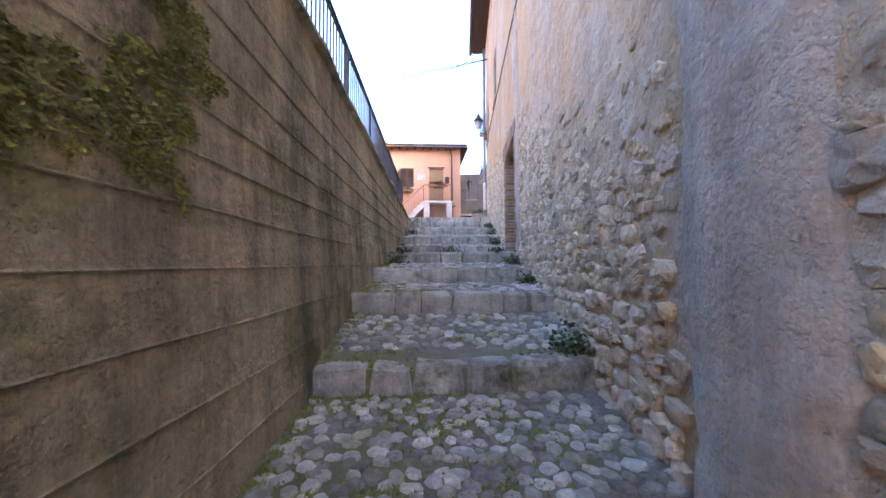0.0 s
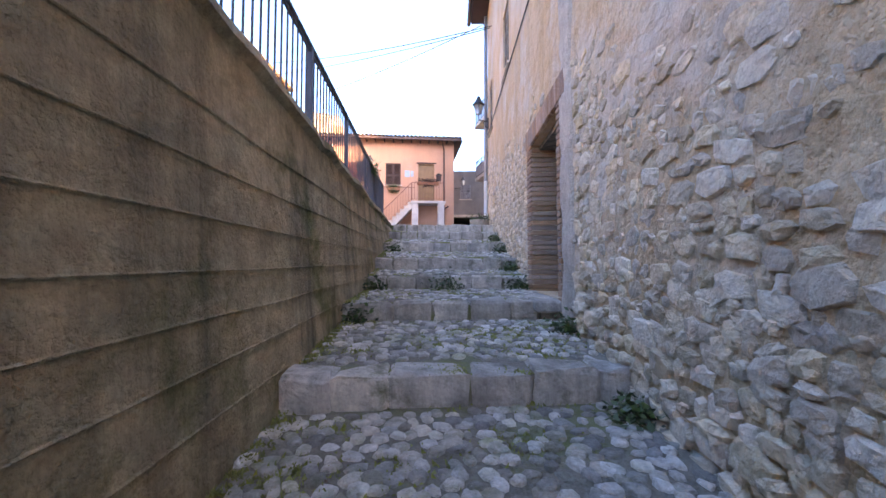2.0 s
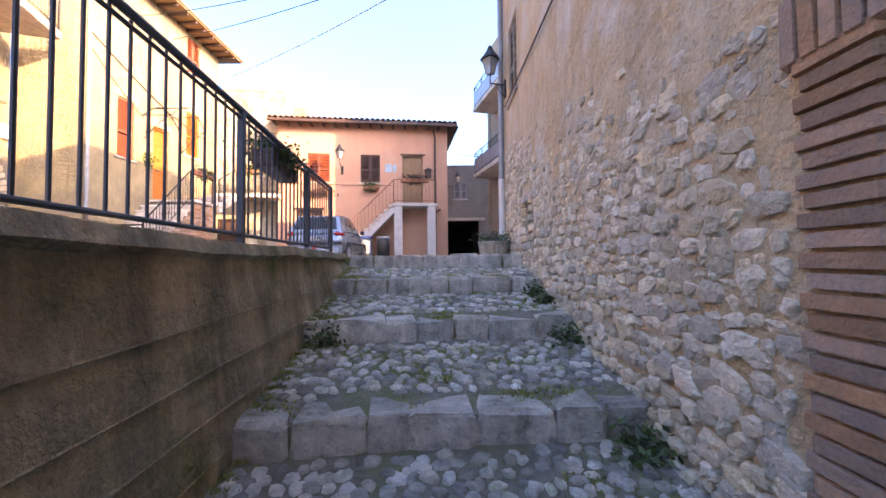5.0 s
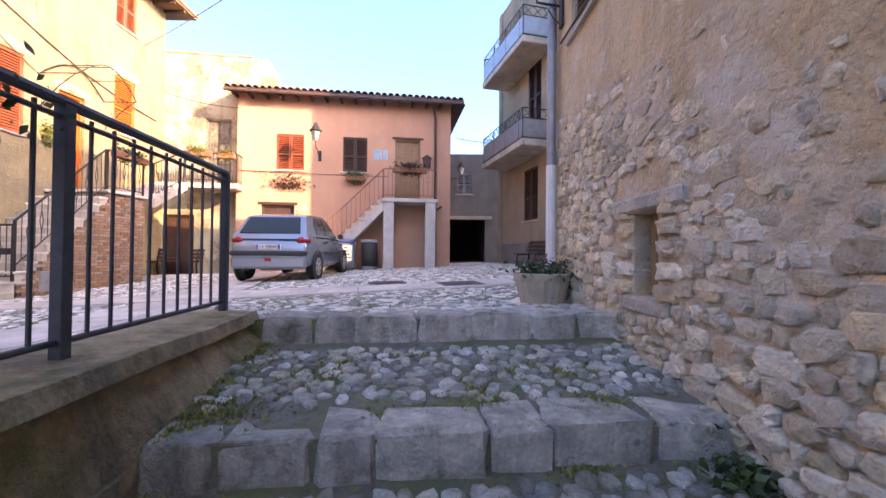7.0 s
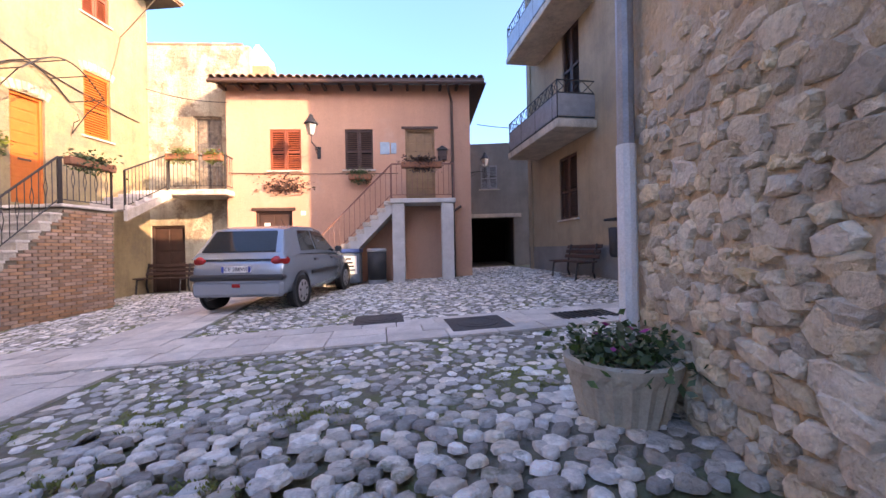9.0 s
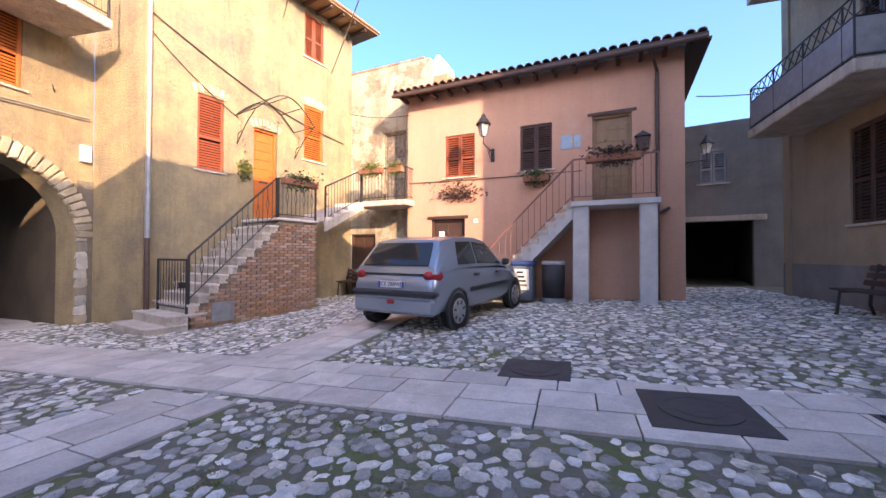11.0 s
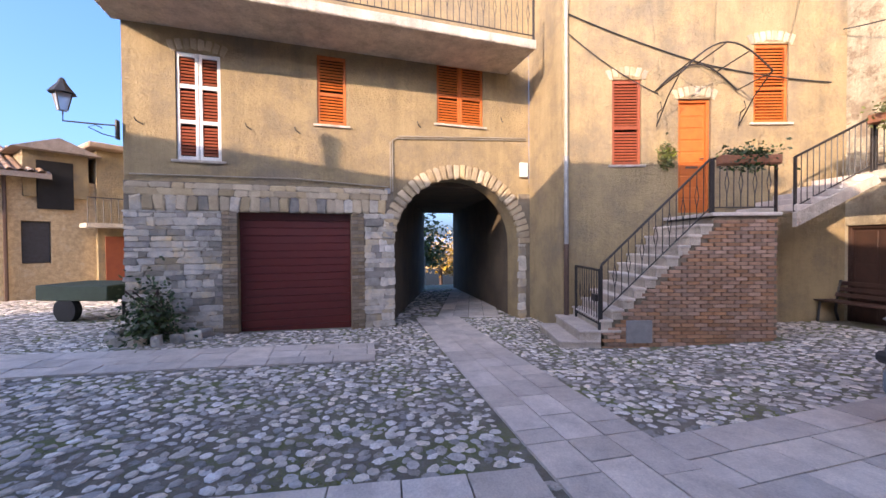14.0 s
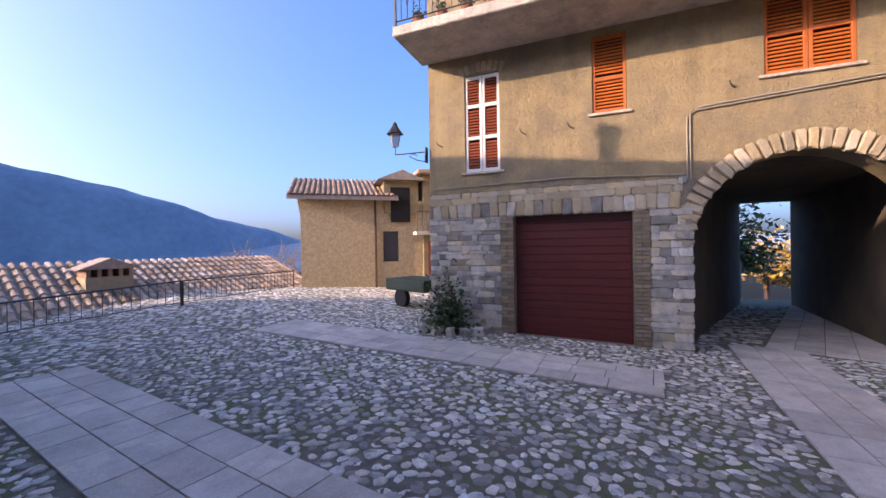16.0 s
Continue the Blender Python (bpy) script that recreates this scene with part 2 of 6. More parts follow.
def holed(length, z0, z1, thick, holes):
    """A wall slab with rectangular openings (u0, u1, z0, z1), with reveals."""
    us = sorted({0, length, *(h[0] for h in holes), *(h[1] for h in holes)})
    zs = sorted({z0, z1, *(h[2] for h in holes), *(h[3] for h in holes)})
    solid = {}
    for i in range(len(us) - 1):
        for k in range(len(zs) - 1):
            u, z = (us[i] + us[i + 1]) / 2, (zs[k] + zs[k + 1]) / 2
            solid[i, k] = not any(h[0] < u < h[1] and h[2] < z < h[3] for h in holes)
    bm = bmesh.new()

    def quad(*c):
        bm.faces.new([bm.verts.new(p) for p in c])
    for (i, k), s in solid.items():
        if not s:
            continue
        a, b, c, d = us[i], us[i + 1], zs[k], zs[k + 1]
        quad((a, 0, c), (b, 0, c), (b, 0, d), (a, 0, d))
        quad((b, thick, c), (a, thick, c), (a, thick, d), (b, thick, d))
        if not solid.get((i - 1, k)):
            quad((a, thick, c), (a, 0, c), (a, 0, d), (a, thick, d))
        if not solid.get((i + 1, k)):
            quad((b, 0, c), (b, thick, c), (b, thick, d), (b, 0, d))
        if not solid.get((i, k - 1)):
            quad((a, thick, c), (b, thick, c), (b, 0, c), (a, 0, c))
        if not solid.get((i, k + 1)):
            quad((a, 0, d), (b, 0, d), (b, thick, d), (a, thick, d))
    bmesh.ops.remove_doubles(bm, verts=bm.verts, dist=0.0005)
    return bm


def G(x, y):
    """Height of the square's ground."""
    z = 0.20 + 0.035 * x + 0.014 * (min(y, 18) - 10)
    if x < 0:
        z += 0.04 * max(0, 9 - y) * min(1, -x / 6)
    z -= 0.11 * math.exp(-((x + 6.2) ** 2 + (y - 13) ** 2) / 7)
    return max(-0.6, min(z, 1.2))


# ---- setting-out ----
LIPS = [(-7.4, -2.92), (-6.0, -2.64), (-4.43, -2.35), (-3.08, -2.06), (-1.9, -1.66), (-0.6, -1.42), (1.05, -1.14), (2.68, -0.92), (3.6, -0.64), (4.9, -0.29), (6.1, 0.04), (7.35, 0.34)]
RISE = 0.17


def AX(y):
    return 2.10 + 0.12 * y       # foot of the house wall beside the stairs


def LX(y):
    return -0.06 + 0.045 * y     # foot of the retaining wall


def stair_z(y):
    for (y0, z0), (y1, z1) in zip(LIPS, LIPS[1:]):
        if y0 <= y < y1:
            return z0 + (z1 - RISE - z0) * (y - y0) / (y1 - y0)
    return LIPS[0][1] - RISE if y < LIPS[0][0] else G(1, y)


def ground_z(x, y):
    """Walking surface: stairs in the alley, square elsewhere."""
    if y < 7.35 and x > LX(y) - 0.3:
        return stair_z(y)
    if y < 9.0 and x > -0.2:
        k = (y - 7.35) / 1.65
        return 0.34 * (1 - k) + G(x, y) * k if y > 7.35 else G(x, y)
    return G(x, y)


# ---- ground of the square: one sheet, with a notch for the alley ----
def ground_sheet():
    bm = bmesh.new()
    xs = [-400, -150, -60, -40, -30, -24] + [-20 + i * 0.5 for i in range(39)] + [LX(0) - 0.35, 3.4, 4.5, 6, 8, 12, 30, 100, 400]
    ys = [-400, -150, -60, -30, -20, -15, -12] + [-10 + i * 0.5 for i in range(35)] + [7.35, 8, 8.5, 9] + [9.5 + 0.5 * i for i in range(22)] + [24, 30, 60, 150, 400]
    grid = [[bm.verts.new((x, y, far_z(x, y))) for x in xs] for y in ys]
    for j in range(len(ys) - 1):
        for i in range(len(xs) - 1):
            if ys[j + 1] <= 7.36 and xs[i] >= LX(0) - 0.36 and ys[j] > -20:
                continue
            bm.faces.new((grid[j][i], grid[j][i + 1], grid[j + 1][i + 1], grid[j + 1][i]))
    return bm


def far_z(x, y):
    z = ground_z(x, y) if (x < LX(0) - 0.34 or y > 7.3) else G(x, y)
    if y < -6.5 and x < 3:
        z -= min(40, max(0, -6.5 - y) * 0.9)
    if x < -21:
        z -= min(60, (-21 - x) * 0.5)
    return z


ground = tagged(part("ground", ground_sheet(), EARTH, smooth=True), "earthy mossy bed of the cobbled sloping square", "ground", kind="structure")
stair_bed = bmesh.new()
for (y0, z0), (y1, z1) in zip(LIPS, LIPS[1:]):
    vs = [stair_bed.verts.new(c) for c in ((LX(y0) - 0.4, y0, z0 - 0.009), (AX(y0) + 0.3, y0, z0 - 0.009), (AX(y1) + 0.3, y1, z1 - RISE - 0.009), (LX(y1) - 0.4, y1, z1 - RISE - 0.009))]
    stair_bed.faces.new(vs)
    vs = [stair_bed.verts.new(c) for c in ((LX(y1) - 0.4, y1, z1 - RISE - 0.009), (AX(y1) + 0.3, y1, z1 - RISE - 0.009), (AX(y1) + 0.3, y1, z1 - 0.03), (LX(y1) - 0.4, y1, z1 - 0.009))]
    stair_bed.faces.new(vs)
vs = [stair_bed.verts.new(c) for c in ((-2, -14, -2.85), (3, -14, -2.85), (3, -7.1, -2.85), (-2, -7.1, -2.85))]
stair_bed.faces.new(vs)
stairs = tagged(part("alley_stairs", stair_bed, EARTH), "broad cobbled alley stairs with mossy joints", "stairs", kind="structure")

# ---- retaining wall beside the stairs ----
WTOP = 0.33
bm = bmesh.new()
ny = 130
rows = []
for j in range(ny + 1):
    y = -14 + (7.45 + 14) * j / ny
    top = WTOP
    f = LX(y)
    w = 0.02 * noise.noise(Vector((y * 2.3, 0.5, 0.1))) + 0.012 * noise.noise(Vector((y * 8, 0.5, 0.1)))
    rows.append([bm.verts.new(p) for p in ((f + 0.03, y, -3.2), (f, y, stair_z(y)), (f - 0.115, y, top - 0.05 + w), (f - 0.06 + w, y, top - 0.02 + w), (f - 0.085 + w, y, top + 0.055 + w), (f - 0.50, y, top + 0.07), (f - 0.50, y, -3.2))])
NR = len(rows[0])
for a, b in zip(rows, rows[1:]):
    for k in range(NR):
        bm.faces.new((a[k], b[k], b[(k + 1) % NR], a[(k + 1) % NR]))
bm.faces.new(rows[0]), bm.faces.new(rows[-1][::-1])
bmesh.ops.recalc_face_normals(bm, faces=bm.faces)
wall_left = tagged(part("wall_retaining", bm, CONC), "stained brown board-marked concrete retaining wall with moss", "wall", kind="structure")

# ---- house beside the stairs ----
AY0, AY1, ATOP = -9.0, 8.98, 7.3
AM, AL = wall_matrix((AX(AY1), AY1), (AX(AY0), AY0))


def au(y):
    return (AY1 - y) * math.hypot(1, 0.12)


DOOR_A = (au(2.28), au(0.92), -1.10, 0.92)
SMALLW = (au(7.05), au(6.74), 0.53, 1.12)
UPW = [(au(8.4), au(7.6), 3.2, 4.6), (au(5.2), au(4.4), 3.3, 4.7)]
tagged(part("wall_stair_house", holed(AL, -3.2, ATOP, 0.6, [DOOR_A, SMALLW] + UPW), MORTAR), "warm rubble stone house wall with patchy lime plaster", "wall", kind="structure").matrix_world = AM
bm = bmesh.new()
box(bm, 0, AL, 0.6, 7.5, ATOP - 0.05, ATOP, 0)
box(bm, 0, AL, 7.4, 7.5, -3, ATOP - 0.06, 0)
box(bm, -0.01, 0.4, 0.61, 7.39, -3, ATOP - 0.06, 0)
box(bm, AL - 0.4, AL, 0.61, 7.39, -3, ATOP - 0.06, 0)
tagged(part("wall_stair_house_back", bm, MORTAR), "plain rear walls of the stair house", "wall", kind="structure").matrix_world = AM

# ---- ochre building: garage front and door front ----
BM, BL = wall_matrix((-7.2, 3.99), (-8.87, 12.32))
CM, CL = wall_matrix((-7.28, 12.5), (-6.51, 18.4))
XM, XL = wall_matrix((-8.87, 12.32), (-7.28, 12.5))


def bu(y):
    return (y - 3.99) / 0.98


ARCH = (bu(8.93), bu(12.0))
GAR = (bu(5.83), bu(8.0), -0.1, 2.45)
W1, W2, W3 = (bu(4.82), bu(5.57), 3.43, 5.5), (bu(7.34), bu(7.93), 4.33, 5.80), (bu(9.94), bu(11.09), 4.58, 6.08)
OTOP = 8.95
ARW = (ARCH[1] - ARCH[0]) / 2
ARC = (ARCH[0] + ARCH[1]) / 2
ASPR = 1.75
bm = holed(BL, -0.8, OTOP, 0.55, [(ARCH[0], ARCH[1], -0.8, ASPR + ARW), GAR, W1, W2, W3])
na = 20
arc = [(ARC - ARW * math.cos(math.pi * k / na), ASPR + ARW * math.sin(math.pi * k / na)) for k in range(na + 1)]
for (ua, za), (ub, zb) in zip(arc, arc[1:]):
    for y, s in ((0, 1), (0.55, -1)):
        lo = [bm.verts.new((ua, y, za)), bm.verts.new((ub, y, zb)), bm.verts.new((ub, y, ASPR + ARW)), bm.verts.new((ua, y, ASPR + ARW))]
        bm.faces.new(lo[::s])
    bm.faces.new([bm.verts.new(p) for p in ((ua, 0, za), (ua, 0.55, za), (ub, 0.55, zb), (ub, 0, zb))])
tagged(part("wall_garage_front", bm, OCHRE), "ochre roughcast house wall over a stone base", "wall", kind="structure").matrix_world = BM


def cu(y):
    return (y - 12.5) / 0.9916


C_BR = (cu(13.54), cu(14.15), 3.42, 5.22)
C_OD = (cu(14.92), cu(15.60), 2.40, 4.80)
C_R = (cu(16.48), cu(17.20), 4.28, 5.93)
C_UP = (cu(16.48), cu(17.20), 7.40, 8.75)
tagged(part("wall_door_front", holed(CL, -0.8, OTOP, 0.5, [C_BR, C_OD, C_R, C_UP]), OCHRE), "ochre roughcast house wall with orange door", "wall", kind="structure").matrix_world = CM
bm = bmesh.new()
box(bm, 0.01, XL, 0, 0.4, -0.8, OTOP)
tagged(part("wall_ochre_splay", bm, OCHRE), "ochre roughcast splayed corner wall", "wall", kind="structure").matrix_world = XM
# passage under the building, skewed to the front
def skew_wall(ua, ub, ta, tb_):
    bm = bmesh.new()
    q = [(ua, 0.56), (ub, 9.0), (ub + tb_, 9.0), (ua + ta, 0.56)]
    lo, hi = [[bm.verts.new((u, y, z)) for u, y in q] for z in (-0.8, 3.2)]
    bm.faces.new(lo[::-1]), bm.faces.new(hi)
    for i in range(4):
        bm.faces.new((lo[i], lo[(i + 1) % 4], hi[(i + 1) % 4], hi[i]))
    bmesh.ops.recalc_face_normals(bm, faces=bm.faces)
    return bm


# the tunnel's dimness is part of this wall and ceiling colour
tagged(part("wall_passage", skew_wall(ARCH[0], 8.2, -0.3, -0.3), PASSAGE), "passage side wall with shade painted into the plaster", "wall", kind="structure").matrix_world = BM
tagged(part("wall_passage_far", skew_wall(ARCH[1], 9.65, 0.3, 0.3), PASSAGE), "passage side wall with shade painted into the plaster", "wall", kind="structure").matrix_world = BM
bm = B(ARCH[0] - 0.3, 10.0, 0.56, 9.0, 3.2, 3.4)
tagged(part("ceiling_passage", bm, PASSAGE), "plastered passage ceiling with shade painted into its colour", "ceiling", kind="structure").matrix_world = BM
# back and side of the ochre building
bm = bmesh.new()
box(bm, 0, 0.4, 0.56, 9.0, -0.8, OTOP)
box(bm, 0.41, 7.85, 8.6, 9.0, -0.8, OTOP)
box(bm, 7.851, 9.99, 8.6, 9.0, 3.41, OTOP)
box(bm, 9.991, BL + 3, 8.6, 9.0, -0.8, OTOP)
tagged(part("wall_ochre_side", bm, OCHRE), "ochre roughcast rear and side walls", "wall", kind="structure").matrix_world = BM
bm = B(-0.5, BL + 0.1, -0.5, 9.3, OTOP, OTOP + 0.25)
tagged(part("roof_ochre_house", bm, TERRA), "tiled roof edge of the ochre house", "roof", kind="structure").matrix_world = BM
eaves = thing("eaves_ochre_house", "wooden eaves with rafters under a terracotta tile edge", "eaves", CM.copy(), kind="structure")
part("boards", B(-0.6, CL + 0.5, -0.75, 6, OTOP + 0.002, OTOP + 0.05), DOORW, eaves)
part("tile_edge", B(-0.65, CL + 0.55, -0.8, 6, OTOP + 0.052, OTOP + 0.15, 0.02), TERRA, eaves)
for k in range(14):
    part("rafter", B(-0.4 + 0.48 * k, -0.32 + 0.48 * k, -0.7, -0.002, OTOP - 0.1, OTOP, 0.004), BROWN, eaves)

# balcony slab over the garage front
bm = B(-0.15, BL - 0.6, -1.35, -0.002, 5.92, 6.12, 0.02)
part_balcony = tagged(part("balcony_slab", bm, CEMENT), "stained cement balcony slab above the garage", "balcony", kind="structure")
part_balcony.matrix_world = BM

# ---- pink house ----
PY = 17.84
PM, PL = wall_matrix((-3.95, PY), (3.16, PY))
PTOP = 6.0


def pu(x):
    return x + 3.95


P_RD = (pu(-2.72), pu(-1.82), 3.62, 4.82)
P_DK = (pu(-0.55), pu(0.27), 3.63, 4.82)
P_DR = (pu(1.22), pu(2.10), 2.70, 4.82)
P_BD = (pu(-3.17), pu(-2.11), 0.25, 2.44)
tagged(part("wall_pink_front", holed(PL, -0.5, PTOP, 0.45, [P_RD, P_DK, P_DR, P_BD]), PINK), "salmon pink rendered house front", "wall", kind="structure").matrix_world = PM
SM, SL = wall_matrix((3.16, PY), (3.45, 26))
bm = B(0, SL, 0.0, 0.4, -0.5, PTOP)
bmesh.ops.transform(bm, matrix=SM @ Matrix.Translation((0.46, 0.01, 0)), verts=bm.verts)
tagged(part("wall_pink_side", bm, PINK), "salmon pink rendered house side", "wall", kind="structure")

# ---- peeling house between ochre and pink ----
QM, QL = wall_matrix((-7.4, 18.4), (-3.9, 18.4))
Q_W = (7.4 - 5.2, 7.4 - 4.35, 3.1, 5.4)
bm = holed(QL, -0.5, 7.55, 0.4, [Q_W, (0.9, 1.9, -0.5, 2.1)])
tagged(part("wall_peeling", bm, PEEL), "cream wall with peeling render and bare stone", "wall", kind="structure").matrix_world = QM
bm = B(3.5, 3.9, 0.0, 5, 5.8, 7.55)
tagged(part("wall_peeling_side", bm, PEEL), "cream peeling side wall above the pink roof", "wall", kind="structure").matrix_world = QM

cap = thing("wall_cap_tiles", "weathered tile capping along the peeling wall", "tiles", QM.copy(), kind="structure")
for k in range(17):
    part("tile", lathe([(0.10, 0.0), (0.085, 0.24)], 8), TERRA, cap).matrix_basis = Matrix.Translation((-0.02 + k * 0.215, 0.12, 7.60 + 0.004 * (k % 3))) @ pose(0, 0, 0, 0, 90)

# ---- brown building and grey passage ----
RM, RL = wall_matrix((5.4, 19.6), (6.32, 11.9))
tagged(part("wall_brown_house", holed(RL, -0.5, 10.5, 0.5, [(2.3, 3.3, 2.0, 3.75), (2.6, 3.5, 5.2, 7.2)]), BUFF), "buff brown rendered house wall with grey plinth", "wall", kind="structure").matrix_world = RM
tagged(part("wall_brown_end", B(0, 6, 0.0, 0.4, -0.5, 10.5), BUFF), "buff brown rendered end wall", "wall", kind="structure").matrix_world = wall_matrix((11.4, 19.62), (5.41, 19.62))[0]
# unseen wall added in the gap to keep low sun off the square
YM, YL = wall_matrix((6.322, 11.88), (6.672, 8.95))
tagged(part("wall_yard", B(0, YL, 0.0, 0.35, -0.5, 3.3), BUFF), "plain buff wall added out of view to block the sun", "wall", kind="structure").matrix_world = YM
KM, KL = wall_matrix((3.2, 22.5), (7.0, 22.0))
tagged(part("wall_grey_passage", holed(KL, -0.5, 5.6, 0.4, [(0.3, 2.3, -0.5, 2.5), (0.95, 1.65, 3.7, 4.7)]), GREYR), "grey rendered wall over a dark covered passage", "wall", kind="structure").matrix_world = KM
# passage shade is put into the near-black colour of these walls and ceiling
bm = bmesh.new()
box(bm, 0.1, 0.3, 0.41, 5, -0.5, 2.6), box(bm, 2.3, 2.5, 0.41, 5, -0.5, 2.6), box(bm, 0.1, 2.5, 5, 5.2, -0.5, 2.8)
tagged(part("wall_passage_dark", bm, DARK), "covered passage walls with deep shade painted near black", "wall", kind="structure").matrix_world = KM
tagged(part("ceiling_passage_dark", B(0.1, 2.5, 0.41, 5, 2.61, 2.8), DARK), "covered passage ceiling with deep shade painted near black", "ceiling", kind="structure").matrix_world = KM


# ---- shutters, doors ----
def on_wall(m, u, z, depth=0.0):
    return m @ Matrix.Translation((u, depth, z))


SLAT = B(-0.5, 0.5, -0.012, 0.012, -0.5, 0.5)
slat_mesh = bpy.data.meshes.new("slat")
SLAT.to_mesh(slat_mesh)
SLAT.free()


def slat_mesh_for(material):
    me = slat_mesh.copy()
    me.materials.append(material)
    return me


SLATS = {}


def shutters(wm, hole, material, leaves, label, frame_mat=None, sill=True, rails=(0.42,)):
    u0, u1, z0, z1 = hole
    w, h = u1 - u0, z1 - z0
    t = thing("window_shutters", label, "window shutters", on_wall(wm, u0, z0))
    # near-black board gives the unlit gloom behind the slats
    part("backing", B(0.002, w - 0.002, 0.16, 0.2, 0.002, h - 0.002), DARK, t)
    key = material.name
    if key not in SLATS:
        SLATS[key] = slat_mesh_for(material)
    lw = w / leaves
    fm = frame_mat or material
    for k in range(leaves):
        a, b = k * lw + 0.006, (k + 1) * lw - 0.006
        bm = bmesh.new()
        st = 0.055 if w > 0.5 else 0.045
        for q in ((a, a + st, 0.004, h - 0.004), (b - st, b, 0.004, h - 0.004)):
            box(bm, q[0], q[1], 0.03, 0.08, q[2], q[3], 0.004)
        cuts = [0.004] + [r * h for r in rails] + [h - 0.08]
        for c in cuts:
            box(bm, a + st, b - st, 0.032, 0.078, c, c + 0.075, 0.004)
        leaf = part("shutter_leaf", bm, fm, t)
        n = int(h / 0.062)
        for i in range(1, n):
            z = h * i / n
            if any(c - 0.03 < z < c + 0.1 for c in cuts):
                continue
            shared("slat", SLATS[key], leaf, Matrix.Translation(((a + b) / 2, 0.055, z)) @ pose(0, 0, 0, -38) @ Matrix.Diagonal((b - a - 2 * st, 0.45, 0.06, 1)))
    if sill:
        part("sill", B(-0.08, w + 0.08, -0.05, 0.06, -0.05, -0.002, 0.006), CEMENT, t)
    return t


shutters(BM, W1, RUST, 2, "tall white-framed french window shutters with red slats", WHITE, rails=(0.34, 0.67))
shutters(BM, W2, ORANGE, 1, "narrow closed orange louvred shutter on ochre wall")
shutters(BM, W3, ORANGE, 2, "pair of closed orange louvred shutters above the arch")
shutters(CM, C_BR, RUST, 1, "closed russet louvred shutter on the door front")
shutters(CM, C_R, ORANGE, 1, "closed orange louvred shutter beside the iron canopy")
shutters(CM, C_UP, RUST, 2, "closed russet louvred shutters under the eaves")
shutters(PM, P_RD, RUST, 2, "closed faded red louvred shutters on pink wall")
shutters(PM, P_DK, BROWN, 2, "closed dark brown louvred shutters on pink wall")
shutters(RM, (2.3, 3.3, 2.0, 3.75), BROWN, 2, "closed dark brown louvred shutters on buff wall")
shutters(RM, (2.6, 3.5, 5.2, 7.2), BROWN, 2, "dark brown balcony door shutters on buff wall", sill=False)
for w_ in UPW:
    shutters(AM, w_, OLDW, 2, "weathered grey wooden shutters high in the stone wall")
shutters(KM, (0.95, 1.65, 3.7, 4.7), ZINC, 2, "pale grey closed shutters over the passage")


def panel_door(wm, hole, material, label, rows, cols, proud=0.012):
    u0, u1, z0, z1 = hole
    w, h = u1 - u0, z1 - z0
    t = thing("panelled_door", label, "door", on_wall(wm, u0, z0))
    part("leaf", B(0.04, w - 0.04, 0.12, 0.17, 0.0, h - 0.05), material, t)
    bm = bmesh.new()
    box(bm, 0.002, 0.06, 0.06, 0.2, 0, h - 0.002, 0.004), box(bm, w - 0.06, w - 0.002, 0.06, 0.2, 0, h - 0.002, 0.004), box(bm, 0.06, w - 0.06, 0.06, 0.2, h - 0.062, h - 0.002, 0.004)
    part("frame", bm, material, t)
    cw, ch = (w - 0.16) / cols, (h - 0.16) / rows
    for i in range(cols):
        for j in range(rows):
            x, z = 0.08 + i * cw, 0.06 + j * ch
            part("panel", B(x + 0.02, x + cw - 0.02, 0.12 - proud, 0.121, z + 0.02, z + ch - 0.02, 0.006), material, t)
    part("handle", T([(w - 0.12, 0.10, h * 0.48), (w - 0.12, 0.05, h * 0.48), (w - 0.2, 0.05, h * 0.48)], 0.012), COPPER, t, "brass handle")
    return t


od_ = panel_door(CM, C_OD, ORANGE, "orange varnished wooden front door atop the stairs", 9, 1)
part("letter_slot", B(0.22, 0.48, 0.10, 0.12, 0.95, 1.0), COPPER, od_, "brass letter slot")
panel_door(PM, P_DR, DOORW, "tan wooden door with square panels on the landing", 7, 3)
panel_door(PM, P_BD, BROWN, "dark brown cellar door with paper notice", 2, 2)
panel_door(QM, (2.2, 3.05, 3.1, 5.4), OLDW, "old grey shuttered balcony door", 3, 2)
panel_door(QM, (0.9, 1.9, -0.1, 2.1), BROWN, "dark wooden door under the balcony", 3, 2)
part("lintel", B(P_BD[0] - 0.1, P_BD[1] + 0.1, -0.03, 0.05, P_BD[3] + 0.002, P_BD[3] + 0.09), BROWN, None).matrix_world = PM
tagged(bpy.data.objects["lintel"], "dark wooden lintel over the cellar door", "lintel", kind="structure")
part("trim_door_surround", B(P_DR[0] - 0.1, P_DR[1] + 0.1, -0.02, 0.05, P_DR[3] + 0.002, P_DR[3] + 0.07), BROWN, None).matrix_world = PM
tagged(bpy.data.objects["trim_door_surround"], "brown wooden trim over the landing door", "trim", kind="structure")

# garage door
gd = thing("garage_door", "closed maroon slatted garage door", "garage door", on_wall(BM, GAR[0], GAR[2]))
gw, gh = GAR[1] - GAR[0], GAR[3] - GAR[2]
me = bpy.data.meshes.new("panel")
bm_ = B(0.004, gw - 0.004, 0.17, 0.2, 0.003, gh / 16 - 0.003, 0.007)
bm_.to_mesh(me)
bm_.free()
me.materials.append(MAROON)
for i in range(16):
    shared("panel", me, gd, Matrix.Translation((0, 0, i * gh / 16)))
part("backing", B(0.004, gw - 0.004, 0.21, 0.24, 0, gh), MAROON, gd)

